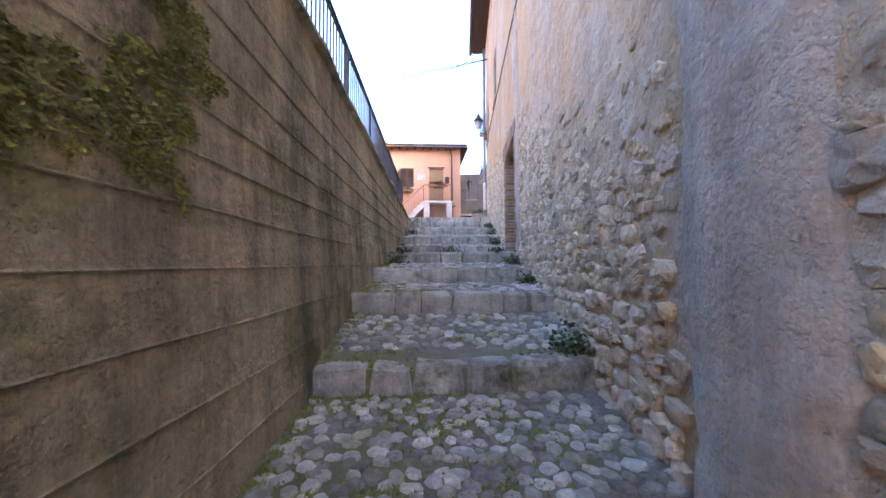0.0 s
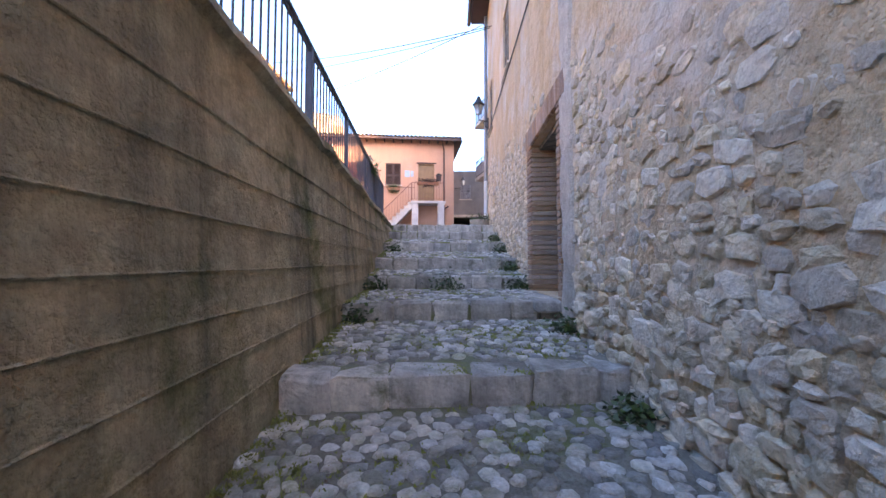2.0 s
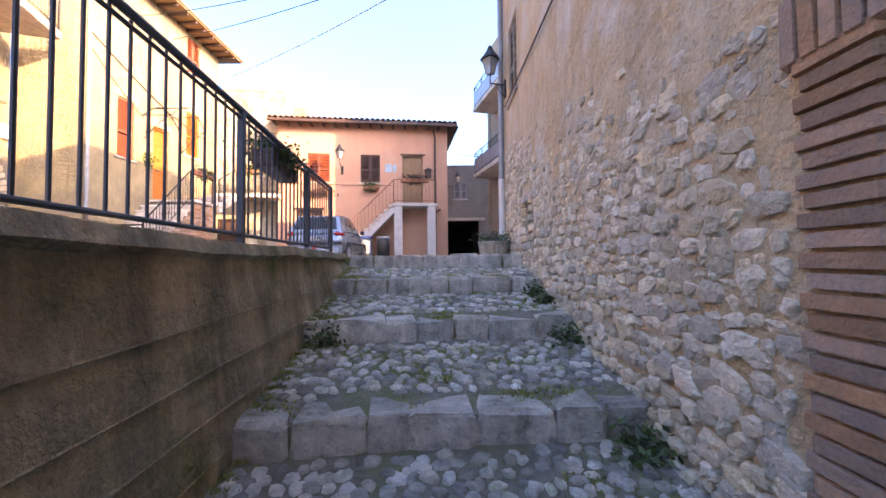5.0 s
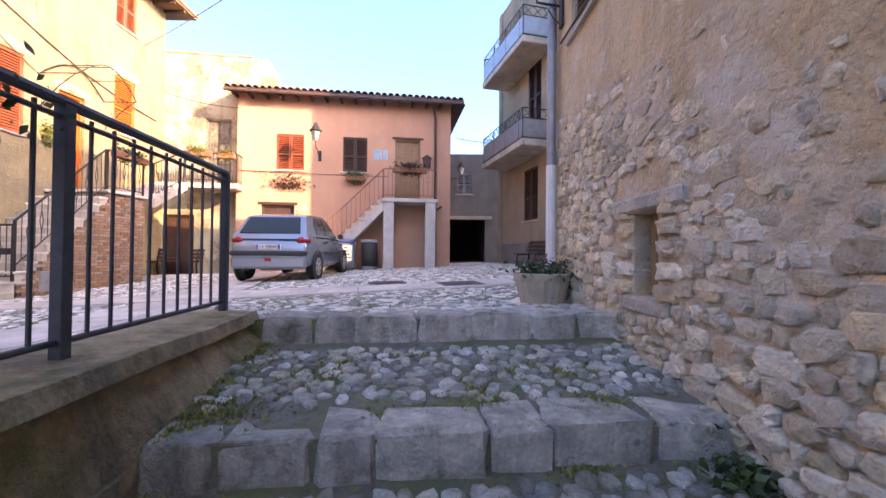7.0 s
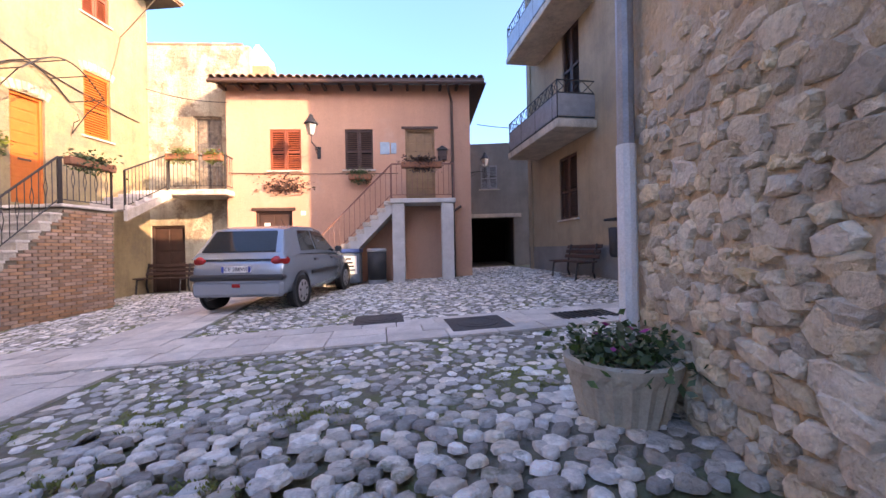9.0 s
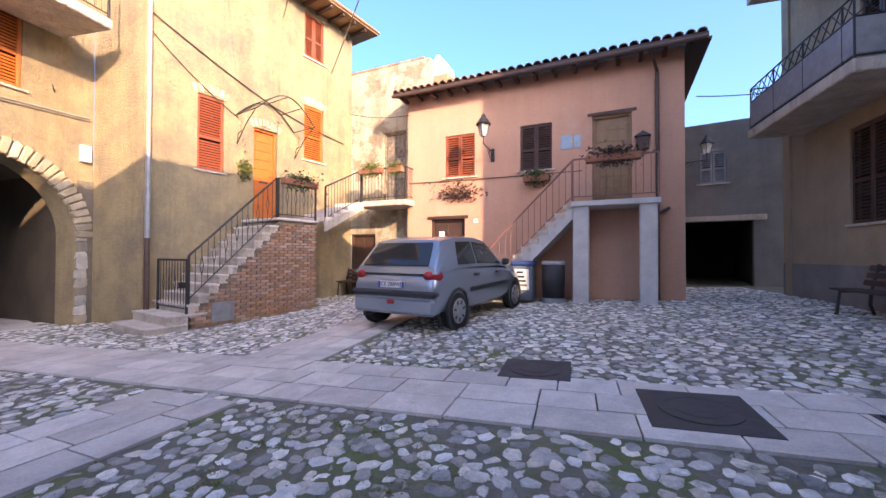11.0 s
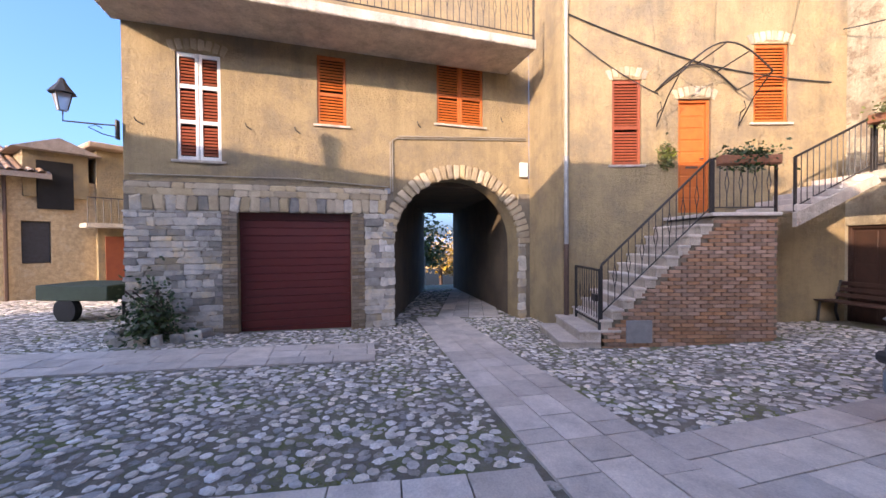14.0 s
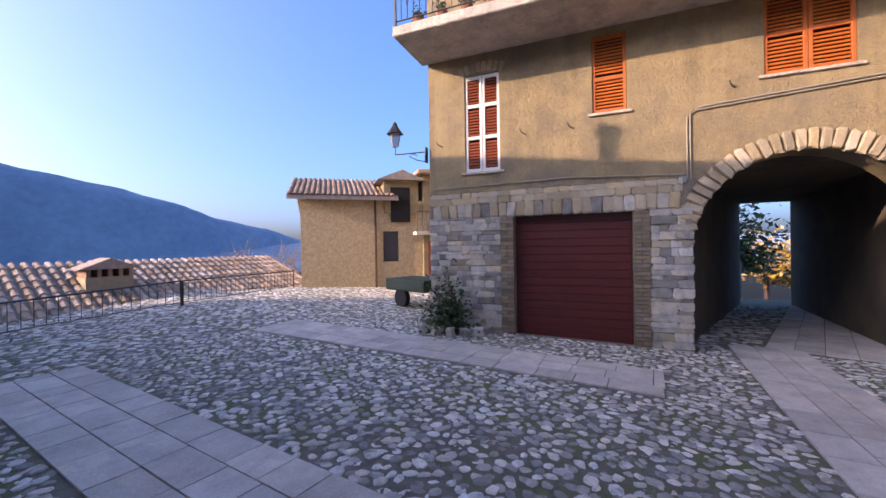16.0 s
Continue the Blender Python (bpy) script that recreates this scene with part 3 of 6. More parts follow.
# ---- stones, bricks: shared piece meshes ----
GSTONE1 = mat("grey_wall_stone_single", (0.54, 0.49, 0.41), (0.36, 0.33, 0.28), 0.9, 6, 45, 0.8, vary=0.5, third=(0.52, 0.42, 0.28), tscale=2.2, tmin=0.5, tmax=0.65)
RUBBLE1 = mat("rubble_stone_single", (0.84, 0.68, 0.47), (0.66, 0.53, 0.39), 0.92, 6, 45, 1.0, vary=0.27, third=(0.56, 0.40, 0.22), tscale=1.6, relief=0.03, rscale=18)


def lump(seed, material, bevel=0.13, jit=0.06):
    """An irregular worn block about one unit wide."""
    rr = random.Random(seed)
    bm = bmesh.new()
    bmesh.ops.create_cube(bm, size=1)
    bmesh.ops.bevel(bm, geom=bm.edges[:], offset=bevel, segments=1, affect="EDGES")
    for v in bm.verts:
        v.co += Vector((rr.uniform(-jit, jit), rr.uniform(-jit, jit), rr.uniform(-jit, jit)))
    me_ = bpy.data.meshes.new("stone")
    bm.to_mesh(me_)
    bm.free()
    me_.materials.append(material)
    return me_


GST = [lump(i, GSTONE1, 0.14, 0.1) for i in range(9)]


def field_stone(seed, material):
    """A broken field stone, its outline uneven, its face in the plane x, z and turned to -y."""
    rr_ = random.Random(seed)
    n_ = rr_.choice((6, 7, 8, 9))
    bm = bmesh.new()
    out_ = []
    for k in range(n_):
        a_ = 2 * math.pi * (k + rr_.uniform(-0.28, 0.28)) / n_
        c_, s_ = math.cos(a_), math.sin(a_)
        q_ = (abs(c_) ** 4 + abs(s_) ** 4) ** (-1 / 4) * rr_.uniform(0.78, 1.06)
        out_.append((0.5 * c_ * q_, 0.5 * s_ * q_))
    rings = [[bm.verts.new((x * f, y + rr_.uniform(-w, w), z * f)) for x, z in out_] for f, y, w in ((1.0, 0.5, 0), (0.96, -0.2, 0.16), (0.80, -0.42, 0.1))]
    for p, q in zip(rings, rings[1:]):
        for k in range(n_):
            bm.faces.new((p[k], p[(k + 1) % n_], q[(k + 1) % n_], q[k]))
    top_ = bm.verts.new((rr_.uniform(-0.1, 0.1), -0.5, rr_.uniform(-0.1, 0.1)))
    for k in range(n_):
        bm.faces.new((rings[2][k], rings[2][(k + 1) % n_], top_))
    bmesh.ops.recalc_face_normals(bm, faces=bm.faces)
    me_ = bpy.data.meshes.new("stone")
    bm.to_mesh(me_)
    bm.free()
    me_.materials.append(material)
    return me_


RST = [field_stone(10 + i, RUBBLE1) for i in range(18)]
BST = [lump(20 + i, BSTONE, 0.14, 0.09) for i in range(7)]
KST = [lump(30 + i, KERB, 0.09, 0.065) for i in range(9)]
br = B(-0.5, 0.5, -0.5, 0.5, -0.5, 0.5, 0.06)
brick_mesh = bpy.data.meshes.new("brick")
br.to_mesh(brick_mesh)
br.free()
brick_mesh.materials.append(BRICK)

tan_brick_mesh = brick_mesh.copy()
tan_brick_mesh.materials[0] = mat("tan_jamb_brick", (0.36, 0.27, 0.17), (0.27, 0.20, 0.13), 0.92, 9, 60, 0.8, vary=0.3)

# coursed grey stone base of the garage front, warm course on top
rr = random.Random(4)
base_bed = tagged(part("wall_stone_base", holed(BL, -0.8, 3.0, 0.03, [(ARCH[0] - 0.02, ARCH[1] + 0.02, -0.8, 3.0), (GAR[0], GAR[1], -0.8, GAR[3])]), BRICKM), "coursed grey stone base around the garage", "wall", kind="structure")
base_bed.matrix_world = BM @ Matrix.Translation((0, -0.033, 0))


def coursed(u0, u1, z0, z1, meshes, parent, hmin, hmax, lmin, lmax, depth=0.06):
    z = z0
    while z < z1 - 0.03:
        h = min(rr.uniform(hmin, hmax), z1 - z)
        u = u0
        while u < u1 - 0.02:
            l = min(rr.uniform(lmin, lmax), u1 - u)
            if u1 - u - l < 0.06:
                l = u1 - u
            shared("stone", rr.choice(meshes), parent, Matrix.Translation((u + l / 2, rr.uniform(-0.012, 0.012), z + h / 2)) @ Matrix.Diagonal((l * 1.02, depth, h * 1.02, 1)))
            u += l
        z += h


coursed(0.0, GAR[0] - 0.28, -0.1, 2.45, GST, base_bed, 0.06, 0.16, 0.10, 0.42)
coursed(GAR[1] + 0.28, ARCH[0] - 0.02, -0.2, 2.45, GST, base_bed, 0.07, 0.18, 0.12, 0.45)
coursed(0.0, ARCH[0] - 0.15, 2.74, 2.98, BST, base_bed, 0.11, 0.16, 0.18, 0.45)
n = 26
for i in range(n):
    u = 0.1 + i * (ARCH[0] - 0.3) / n
    shared("stone", rr.choice(BST if i % 3 else GST), base_bed, Matrix.Translation((u + 0.1, -0.005, 2.59)) @ pose(0, 0, 0, 0, rr.uniform(-9, 9)) @ Matrix.Diagonal(((ARCH[0] - 0.3) / n, 0.075, 0.29, 1)))
for u0 in (GAR[0] - 0.28, GAR[1]):
    for k in range(34):
        z = -0.1 + k * 0.075
        for q in range(1 + k % 2):
            l = 0.28 / (1 + k % 2)
            shared("brick", tan_brick_mesh, base_bed, Matrix.Translation((u0 + l * (q + 0.5), 0, z + 0.037)) @ Matrix.Diagonal((l - 0.012, 0.07, 0.063, 1)))
# arch stones
nv = 34
for i in range(nv):
    a = math.pi * (i + 0.5) / nv
    shared("stone", BST[i % 7], base_bed, Matrix.Translation((ARC - (ARW + 0.15) * math.cos(a), 0.02, ASPR + (ARW + 0.15) * math.sin(a))) @ pose(0, 0, 0, 0, -90 + math.degrees(a)) @ Matrix.Diagonal((0.135, 0.11, 0.31, 1)))
coursed(ARCH[1], ARCH[1] + 0.2, -0.25, ASPR, GST, base_bed, 0.12, 0.25, 0.2, 0.21)
# relieving arches over openings
for wm_, h_ in ((BM, W1), (BM, W3), (CM, C_BR), (CM, C_OD), (CM, C_R)):
    w_ = h_[1] - h_[0]
    lin = thing("lintel_stones", "small arched stone lintel over the shutters", "lintel", on_wall(wm_, h_[0], h_[3]), kind="structure")
    k_ = max(5, int(w_ / 0.11) + 2)
    for i in range(k_):
        f_ = (i + 0.5) / k_ * 2 - 1
        shared("stone", BST[i % 7], lin, Matrix.Translation((w_ / 2 + f_ * (w_ / 2 + 0.12), 0.02, 0.16 - 0.1 * f_ * f_)) @ pose(0, 0, 0, 0, 22 * f_) @ Matrix.Diagonal((0.105, 0.08, 0.2, 1)))


# ---- step lips ----
rr = random.Random(7)
for (y, z) in LIPS[1:]:
    lip = thing("step_lip", "worn pale limestone step edge with moss", "step", Matrix.Translation((0, y, z)), "alley steps", "structure")
    x, x1 = LX(y) - 0.02, AX(y) + 0.02
    while x < x1 - 0.05:
        l = min(rr.uniform(0.24, 0.52), x1 - x)
        if x1 - x - l < 0.15:
            l = x1 - x
        shared("stone", rr.choice(KST), lip, Matrix.Translation((x + l / 2, 0.12 + rr.uniform(-0.02, 0.02), -0.12 + rr.uniform(-0.012, 0.012))) @ pose(0, 0, 0, 0, 0, rr.uniform(-2, 2)) @ Matrix.Diagonal((l * 0.99, 0.3, 0.27, 1)))
        x += l


# ---- paving strips ----
LB = B(-0.5, 0.5, -0.5, 0.5, -0.5, 0.5, 0.012)
slab_mesh = bpy.data.meshes.new("slab")
LB.to_mesh(slab_mesh)
LB.free()
slab_mesh.materials.append(LIME)
STRIPS = []


def strip(p, q, width, rows, name, parent_label):
    m, L = wall_matrix(p, q)
    t = thing("pavement_strip", parent_label, "paving", None, "paving strips", "structure")
    rw = width / rows
    for r in range(rows):
        u = 0.0 if r % 2 == 0 else -0.25
        while u < L:
            l = rr.uniform(0.42, 0.68)
            a, b = max(u, 0), min(u + l, L)
            if b - a > 0.08:
                c = m @ Vector(((a + b) / 2, (r + 0.5) * rw, 0))
                e1 = m @ Vector((b, (r + 0.5) * rw, 0)) - m @ Vector((a, (r + 0.5) * rw, 0))
                dz = (G(c.x + 0.1 * e1.x, c.y + 0.1 * e1.y) - G(c.x, c.y)) / (0.1 * e1.length)
                nz_ = Vector((G(c.x - 0.1, c.y) - G(c.x + 0.1, c.y), G(c.x, c.y - 0.1) - G(c.x, c.y + 0.1), 0.2)).normalized()
                ex = e1.normalized()
                ex = (ex - nz_ * ex.dot(nz_)).normalized()
                ey = nz_.cross(ex)
                mm = Matrix.Identity(4)
                for k, vv in enumerate((ex, ey, nz_)):
                    mm.col[k][:3] = vv
                mm.col[3][:3] = (c.x, c.y, ground_z(c.x, c.y) - 0.006 + rr.uniform(-0.003, 0.003))
                shared("slab", slab_mesh, t, mm @ Matrix.Diagonal((b - a - 0.014, rw - 0.014, 0.06, 1)))
            u += l
    STRIPS.append((m.inverted(), L, width))


strip((-2.45, 10.03), (7.2, 11.0), 1.1, 3, "a", "pale limestone slab strip crossing the square")
strip((-9.2, 9.45), (-2.46, 10.03), 1.1, 3, "b", "pale limestone slab strip towards the arch")
strip((-1.30, 11.25), (-2.2, 17.2), 1.12, 3, "c", "pale limestone slab strip under the car")
strip((-0.85, 1.2), (-1.05, 10.02), 1.1, 3, "d", "pale limestone slab strip across the lower square")
strip((-4.6, 1.2), (-5.35, 8.68), 1.15, 3, "e", "pale limestone slab strip before the garage")
strip((-17.5, 11.6), (-9.25, 10.0), 1.6, 4, "f", "pale limestone slab strip through the passage")


def on_strip(x, y):
    for im, L, w in STRIPS:
        p = im @ Vector((x, y, 0))
        if -0.03 < p.x < L + 0.03 and -0.03 < p.y < w + 0.03:
            return True
    return False


# ---- cobbles ----
def cobble_axes(r_, pitch):
    """Half length and half width of a cobble: many small ones, some large."""
    a = pitch * (0.47 + 0.24 * r_.uniform() ** 1.5)
    return a, a * r_.uniform(0.62, 0.92)


def cobble_points(seed, x0, x1, y0, y1, pitch, keep):
    r_ = np.random.RandomState(seed)
    out = []
    ny_ = int((y1 - y0) / (pitch * 0.86))
    for j in range(ny_):
        yy = y0 + (j + 0.5) * pitch * 0.86
        nx_ = int((x1 - x0) / pitch)
        for i in range(nx_):
            x = x0 + (i + 0.5 * (j % 2)) * pitch + r_.uniform(-0.3, 0.3) * pitch
            y = yy + r_.uniform(-0.28, 0.28) * pitch
            if keep(x, y):
                out.append((x, y, *cobble_axes(r_, pitch), r_.uniform(0, 3.14), r_.uniform(0.012, 0.026), r_.randint(0, 1 << 30)))
    return out


def dome(p, zf, verts, faces):
    x, y, a, b, th, h, sd = p
    r_ = random.Random(sd)
    z = zf(x, y) - 0.012
    dzx, dzy = (zf(x + 0.03, y) - zf(x - 0.03, y)) / 0.06, (zf(x, y + 0.03) - zf(x, y - 0.03)) / 0.06
    if abs(dzy) > 0.5:
        dzy = 0.08
    k0 = len(verts)
    c, s = math.cos(th), math.sin(th)
    n_ = 7
    wob = [r_.uniform(0.74, 1.14) for _ in range(n_)]
    for f, hh in ((1.0, 0.0), (0.92, 0.72), (0.72, 1.0)):
        for k in range(n_):
            q = 2 * math.pi * k / n_
            lx, ly = a * f * wob[k] * math.cos(q), b * f * wob[k] * math.sin(q)
            X, Y = lx * c - ly * s, lx * s + ly * c
            verts.append((x + X, y + Y, z + X * dzx + Y * dzy + h * hh + (0.004 * r_.uniform(-1, 1) if hh else -0.01)))
    for g in range(2):
        for k in range(n_):
            faces.append((k0 + g * n_ + k, k0 + g * n_ + (k + 1) % n_, k0 + (g + 1) * n_ + (k + 1) % n_, k0 + (g + 1) * n_ + k))
    faces.append(tuple(k0 + 2 * n_ + k for k in range(n_)))


def smoothed(ob):
    for p in ob.data.polygons:
        p.use_smooth = True
    return ob


def in_alley(x, y):
    if not (LX(y) + 0.01 < x < AX(y) + 0.02):
        return False
    return all(not (ly - 0.09 < y < ly + 0.29) for ly, _ in LIPS)


def in_square(x, y):
    if y < 7.72 and x > LX(y) - 0.45:
        return False
    if x < -7.0 and y > 4.0 and x < -7.2 - 0.2 * (y - 4) + 0.02 and not (8.95 < y < 12.0 and x > -17):
        return False
    if y > 12.5 and x < -7.2 + 0.13 * (y - 12.5) + 1.5 and y < 15.8:
        return False
    if x > AX(y) and y < AY1:
        return False
    return not on_strip(x, y) and y < 17.8 + (4 if x > 3.2 else 0) and x < 6.5 - 0.12 * (y - 10)


alley_pts = cobble_points(1, -1.2, 3.2, -7.2, 7.2, 0.096, in_alley)
near = [p for p in alley_pts if -3.6 < p[1] < 6.0]
random.Random(3).shuffle(near)
single = set(id(p) for p in near[:290])
V, F = [], []
for p in alley_pts:
    if id(p) in single:
        v1, f1 = [], []
        dome(p, lambda a, b: stair_z(b), v1, f1)
        smoothed(joined("cobble", v1, f1, COBBLE1, stairs))
    else:
        dome(p, lambda a, b: stair_z(b), V, F)
smoothed(tagged(joined("cobbles_of_stairs", V, F, STEPCOB), "pale rounded river cobbles on the stairs", "cobbles", kind="stuff"))
V, F = [], []
for p in cobble_points(2, -9.0, 6.5, 1.0, 22.0, 0.122, in_square):
    dome(p, ground_z, V, F)
for p in cobble_points(5, -15.0, -0.3, -6.3, 1.0, 0.18, in_square) + cobble_points(6, -14.0, -9.0, 1.0, 4.0, 0.21, in_square) + cobble_points(8, -17.0, -9.0, 9.0, 12.3, 0.2, lambda x, y: not on_strip(x, y)):
    dome(p, ground_z, V, F)
smoothed(tagged(joined("cobbles_of_square", V, F, COBBLE), "pale rounded river cobbles paving the square", "cobbles", kind="stuff"))

# ---- rubble facing of the stair house ----
rr = random.Random(11)
wall_a = bpy.data.objects["wall_stair_house"]
V, F = [], []
count = 0
row_z = -3.0
while row_z < 5.2:
    h = rr.uniform(0.05, 0.12)
    y = AY0 + 0.1
    while y < AY1 - 0.25:
        l = rr.uniform(0.06, 0.15) if rr.random() < 0.6 else rr.uniform(0.14, 0.28)
        yc = y + l / 2
        zc = row_z + h / 2 + rr.uniform(-0.025, 0.025) + 0.09 * noise.noise(Vector((yc * 0.9, row_z * 0.8, 9.3)))
        y += l * 0.93
        above = zc - stair_z(yc)
        if above < -0.15:
            continue
        dense = noise.noise(Vector((yc * 0.6, zc * 0.75, 3.1))) + (1.45 - above) * 0.65
        if yc > 4.2:
            dense += 0.12 - 0.25 * max(0, zc - 2.0)
        if dense < -0.35 + rr.uniform(-0.35, 0.4):
            continue
        u = au(yc)
        if 0.44 < yc < 0.88 or -4.86 < yc < -4.1:
            continue
        if any(h_[0] - 0.30 < u < h_[1] + 0.16 and h_[2] - 0.1 < zc < h_[3] + 0.32 for h_ in [DOOR_A, SMALLW] + UPW):
            continue
        proud = rr.uniform(0.006, 0.026) + max(0.0, min(0.035, 0.03 * dense))
        tall = max(h, l * 0.6) * rr.uniform(0.8, 1.15)
        m = Matrix.Translation((u, 0.05 - proud, zc)) @ pose(0, 0, 0, 0, rr.uniform(-15, 15)) @ Matrix.Diagonal((l * rr.choice((-1, 1)), 0.1, tall, 1))
        me_ = rr.choice(RST)
        if count < 290 and -3.5 < yc < 8.5 and above < 1.5 and rr.random() < 0.22:
            shared("stone", me_, wall_a, m)
            count += 1
        else:
            k0 = len(V)
            V += [tuple(m @ v.co) for v in me_.vertices]
            F += [tuple(k0 + i for i in p.vertices) for p in me_.polygons]
    row_z += h
rub = tagged(joined("rubble_stones", V, F, RUBBLE), "uneven warm rubble stones set in lime mortar", "stones", kind="stuff")
rub.matrix_world = AM

# ---- old door beside the stairs ----
u0, u1, z0, z1 = DOOR_A
dw, dh = u1 - u0, z1 - z0
oldd = thing("old_door", "weathered plank door patched with faded blue boards", "door", on_wall(AM, u0, z0))
rr = random.Random(5)
part("backing", B(0, dw, 0.4, 0.43, 0, dh), OLDW, oldd)
for k in range(2):
    a, b = k * dw / 2 + 0.01, (k + 1) * dw / 2 - 0.01
    z = 0.02
    while z < dh - 0.05:
        h = min(rr.choice((0.16, 0.2, 0.26, 0.62)), dh - z)
        if z < 0.2 or z > 0.9:
            h = min(h, 0.24, dh - z)
        else:
            h = 0.66
        part("plank", box(bmesh.new(), a, b, 0.34 + rr.uniform(-0.02, 0.01), 0.395, z + 0.005, z + h - 0.005, 0.008), BLUEW if 0.15 < z < 0.9 else OLDW, oldd)
        z += h
part("patch_board", box(bmesh.new(), -0.36, 0.36, 0.0, 0.022, -0.045, 0.045, 0.006), OLDW, oldd, "pale nailed patch board").matrix_basis = Matrix.Translation((dw * 0.73, 0.31, 0.42)) @ pose(0, 0, 0, 0, 14)
part("hasp", B(dw / 2 - 0.25, dw / 2 + 0.2, 0.30, 0.315, 1.02, 1.06, 0.004), IRON, oldd, "rusty iron hasp")
for i in range(9):
    part("chain_link", T([(dw / 2 + 0.02 * (i % 2), 0.295, 1.35 - 0.035 * i), (dw / 2 + 0.02, 0.29, 1.32 - 0.035 * i)], 0.007), ZINC, oldd)
part("padlock", B(dw / 2 - 0.03, dw / 2 + 0.03, 0.27, 0.30, 1.22, 1.28, 0.008), COPPER, oldd, "brass padlock")
part("doorstep", B(-0.1, dw + 0.1, -0.28, 0.3, -0.13, -0.01, 0.02), KERB, oldd, "worn stone doorstep")
jamb = thing("brick_door_surround", "brick jambs and flat brick lintel round the old door", "door surround", AM.copy(), kind="structure")
nb = int((dh + 0.1) / 0.068)
for side in (-1, 1):
    e = u0 - 0.125 if side < 0 else u1 + 0.05
    for k in range(nb):
        z = z0 - 0.05 + k * 0.068
        l = (0.26 if k % 2 else 0.3) if side < 0 else 0.13
        shared("brick", brick_mesh, jamb, Matrix.Translation((e + side * -0.01 * (k % 2), 0.18, z + 0.034)) @ pose(0, 0, 0, 0, rr.uniform(-0.6, 0.6)) @ Matrix.Diagonal((l, 0.42, 0.056, 1)))
k_ = int((dw + 0.6) / 0.072)
for i in range(k_):
    shared("brick", brick_mesh, jamb, Matrix.Translation((u0 - 0.3 + (i + 0.5) * (dw + 0.6) / k_, 0.17, z1 + 0.14)) @ pose(0, 0, 0, 0, rr.uniform(-2, 2)) @ Matrix.Diagonal((0.06, 0.42, 0.27, 1)))
part("wooden_lintel", B(u0, u1, 0.1, 0.4, z1 - 0.06, z1 - 0.005), OLDW, jamb)
# cement pilaster strips on the wall
def rough_strip(ya, yb, zt, seed, swell):
    """A trowelled upright band, its edges ragged and its face lumpy."""
    bm = bmesh.new()
    nu, nz_ = 9, 90
    rows_ = []
    for j in range(nz_ + 1):
        z = -3.2 + (zt + 3.2) * j / nz_
        e0 = 0.07 * noise.noise(Vector((seed, z * 2.2, 0.3))) + 0.03 * noise.noise(Vector((seed, z * 9, 0.3)))
        e1 = 0.07 * noise.noise(Vector((seed + 5, z * 2.2, 1.3))) + 0.03 * noise.noise(Vector((seed + 5, z * 9, 1.3)))
        row = []
        for i in range(nu + 1):
            f = i / nu
            u = (au(yb) + e0) * (1 - f) + (au(ya) + e1) * f
            d = 0.012 if i in (0, nu) else -0.02 - swell * math.sin(math.pi * f) - 0.022 * noise.noise(Vector((u * 6, z * 6, seed)))
            row.append(bm.verts.new((u, d, z)))
        rows_.append(row)
    for p, q in zip(rows_, rows_[1:]):
        for i in range(nu):
            bm.faces.new((p[i], p[i + 1], q[i + 1], q[i]))
    p_ = tagged(part("pilaster", bm, CEMENT, smooth=True), "rough pale cement band trowelled on the stone wall", "pilaster", kind="structure")
    p_.matrix_world = AM


rough_strip(0.46, 0.84, 4.2, 3.0, 0.012)
rough_strip(-4.85, -4.12, 2.6, 8.0, 0.04)
# small slit window
u0, u1, z0, z1 = SMALLW
slit = thing("slit_window", "small old cellar window with wooden boards and stone frame", "window", on_wall(AM, u0, z0))
w_, h_ = u1 - u0, z1 - z0
# near-black board painted as the unlit cellar behind
part("backing", B(0, w_, 0.35, 0.4, 0, h_), DARK, slit)
part("board", B(w_ * 0.10, w_ * 0.36, 0.10, 0.14, 0, h_, 0.008), DOORW, slit, "pale split plank")
part("board", B(w_ * 0.66, w_ * 0.86, 0.15, 0.18, 0.0, h_, 0.008), OLDW, slit)
part("crosspiece", B(0.01, w_ - 0.01, 0.19, 0.22, 0.16, 0.22, 0.006), OLDW, slit)
for i in range(5):
    shared("stone", RST[i % 8], slit, Matrix.Translation((w_ + 0.12, 0.05, 0.05 + i * 0.14)) @ Matrix.Diagonal((0.24, 0.22, 0.135, 1)))
    shared("stone", RST[(i + 2) % 6], slit, Matrix.Translation((-0.12, 0.05, 0.05 + i * 0.14)) @ Matrix.Diagonal((0.24, 0.22, 0.135, 1)))
part("lintel", B(-0.3, w_ + 0.3, -0.05, 0.3, h_ + 0.002, h_ + 0.12, 0.02), CEMENT, slit)
part("sill", B(-0.15, w_ + 0.15, -0.04, 0.3, -0.12, -0.002, 0.02), CEMENT, slit)

# ---- iron railing on the retaining wall ----
fence = thing("alley_railing", "grey-blue painted iron railing on the retaining wall", "railing")


def fence_top(y):
    return WTOP + 0.07


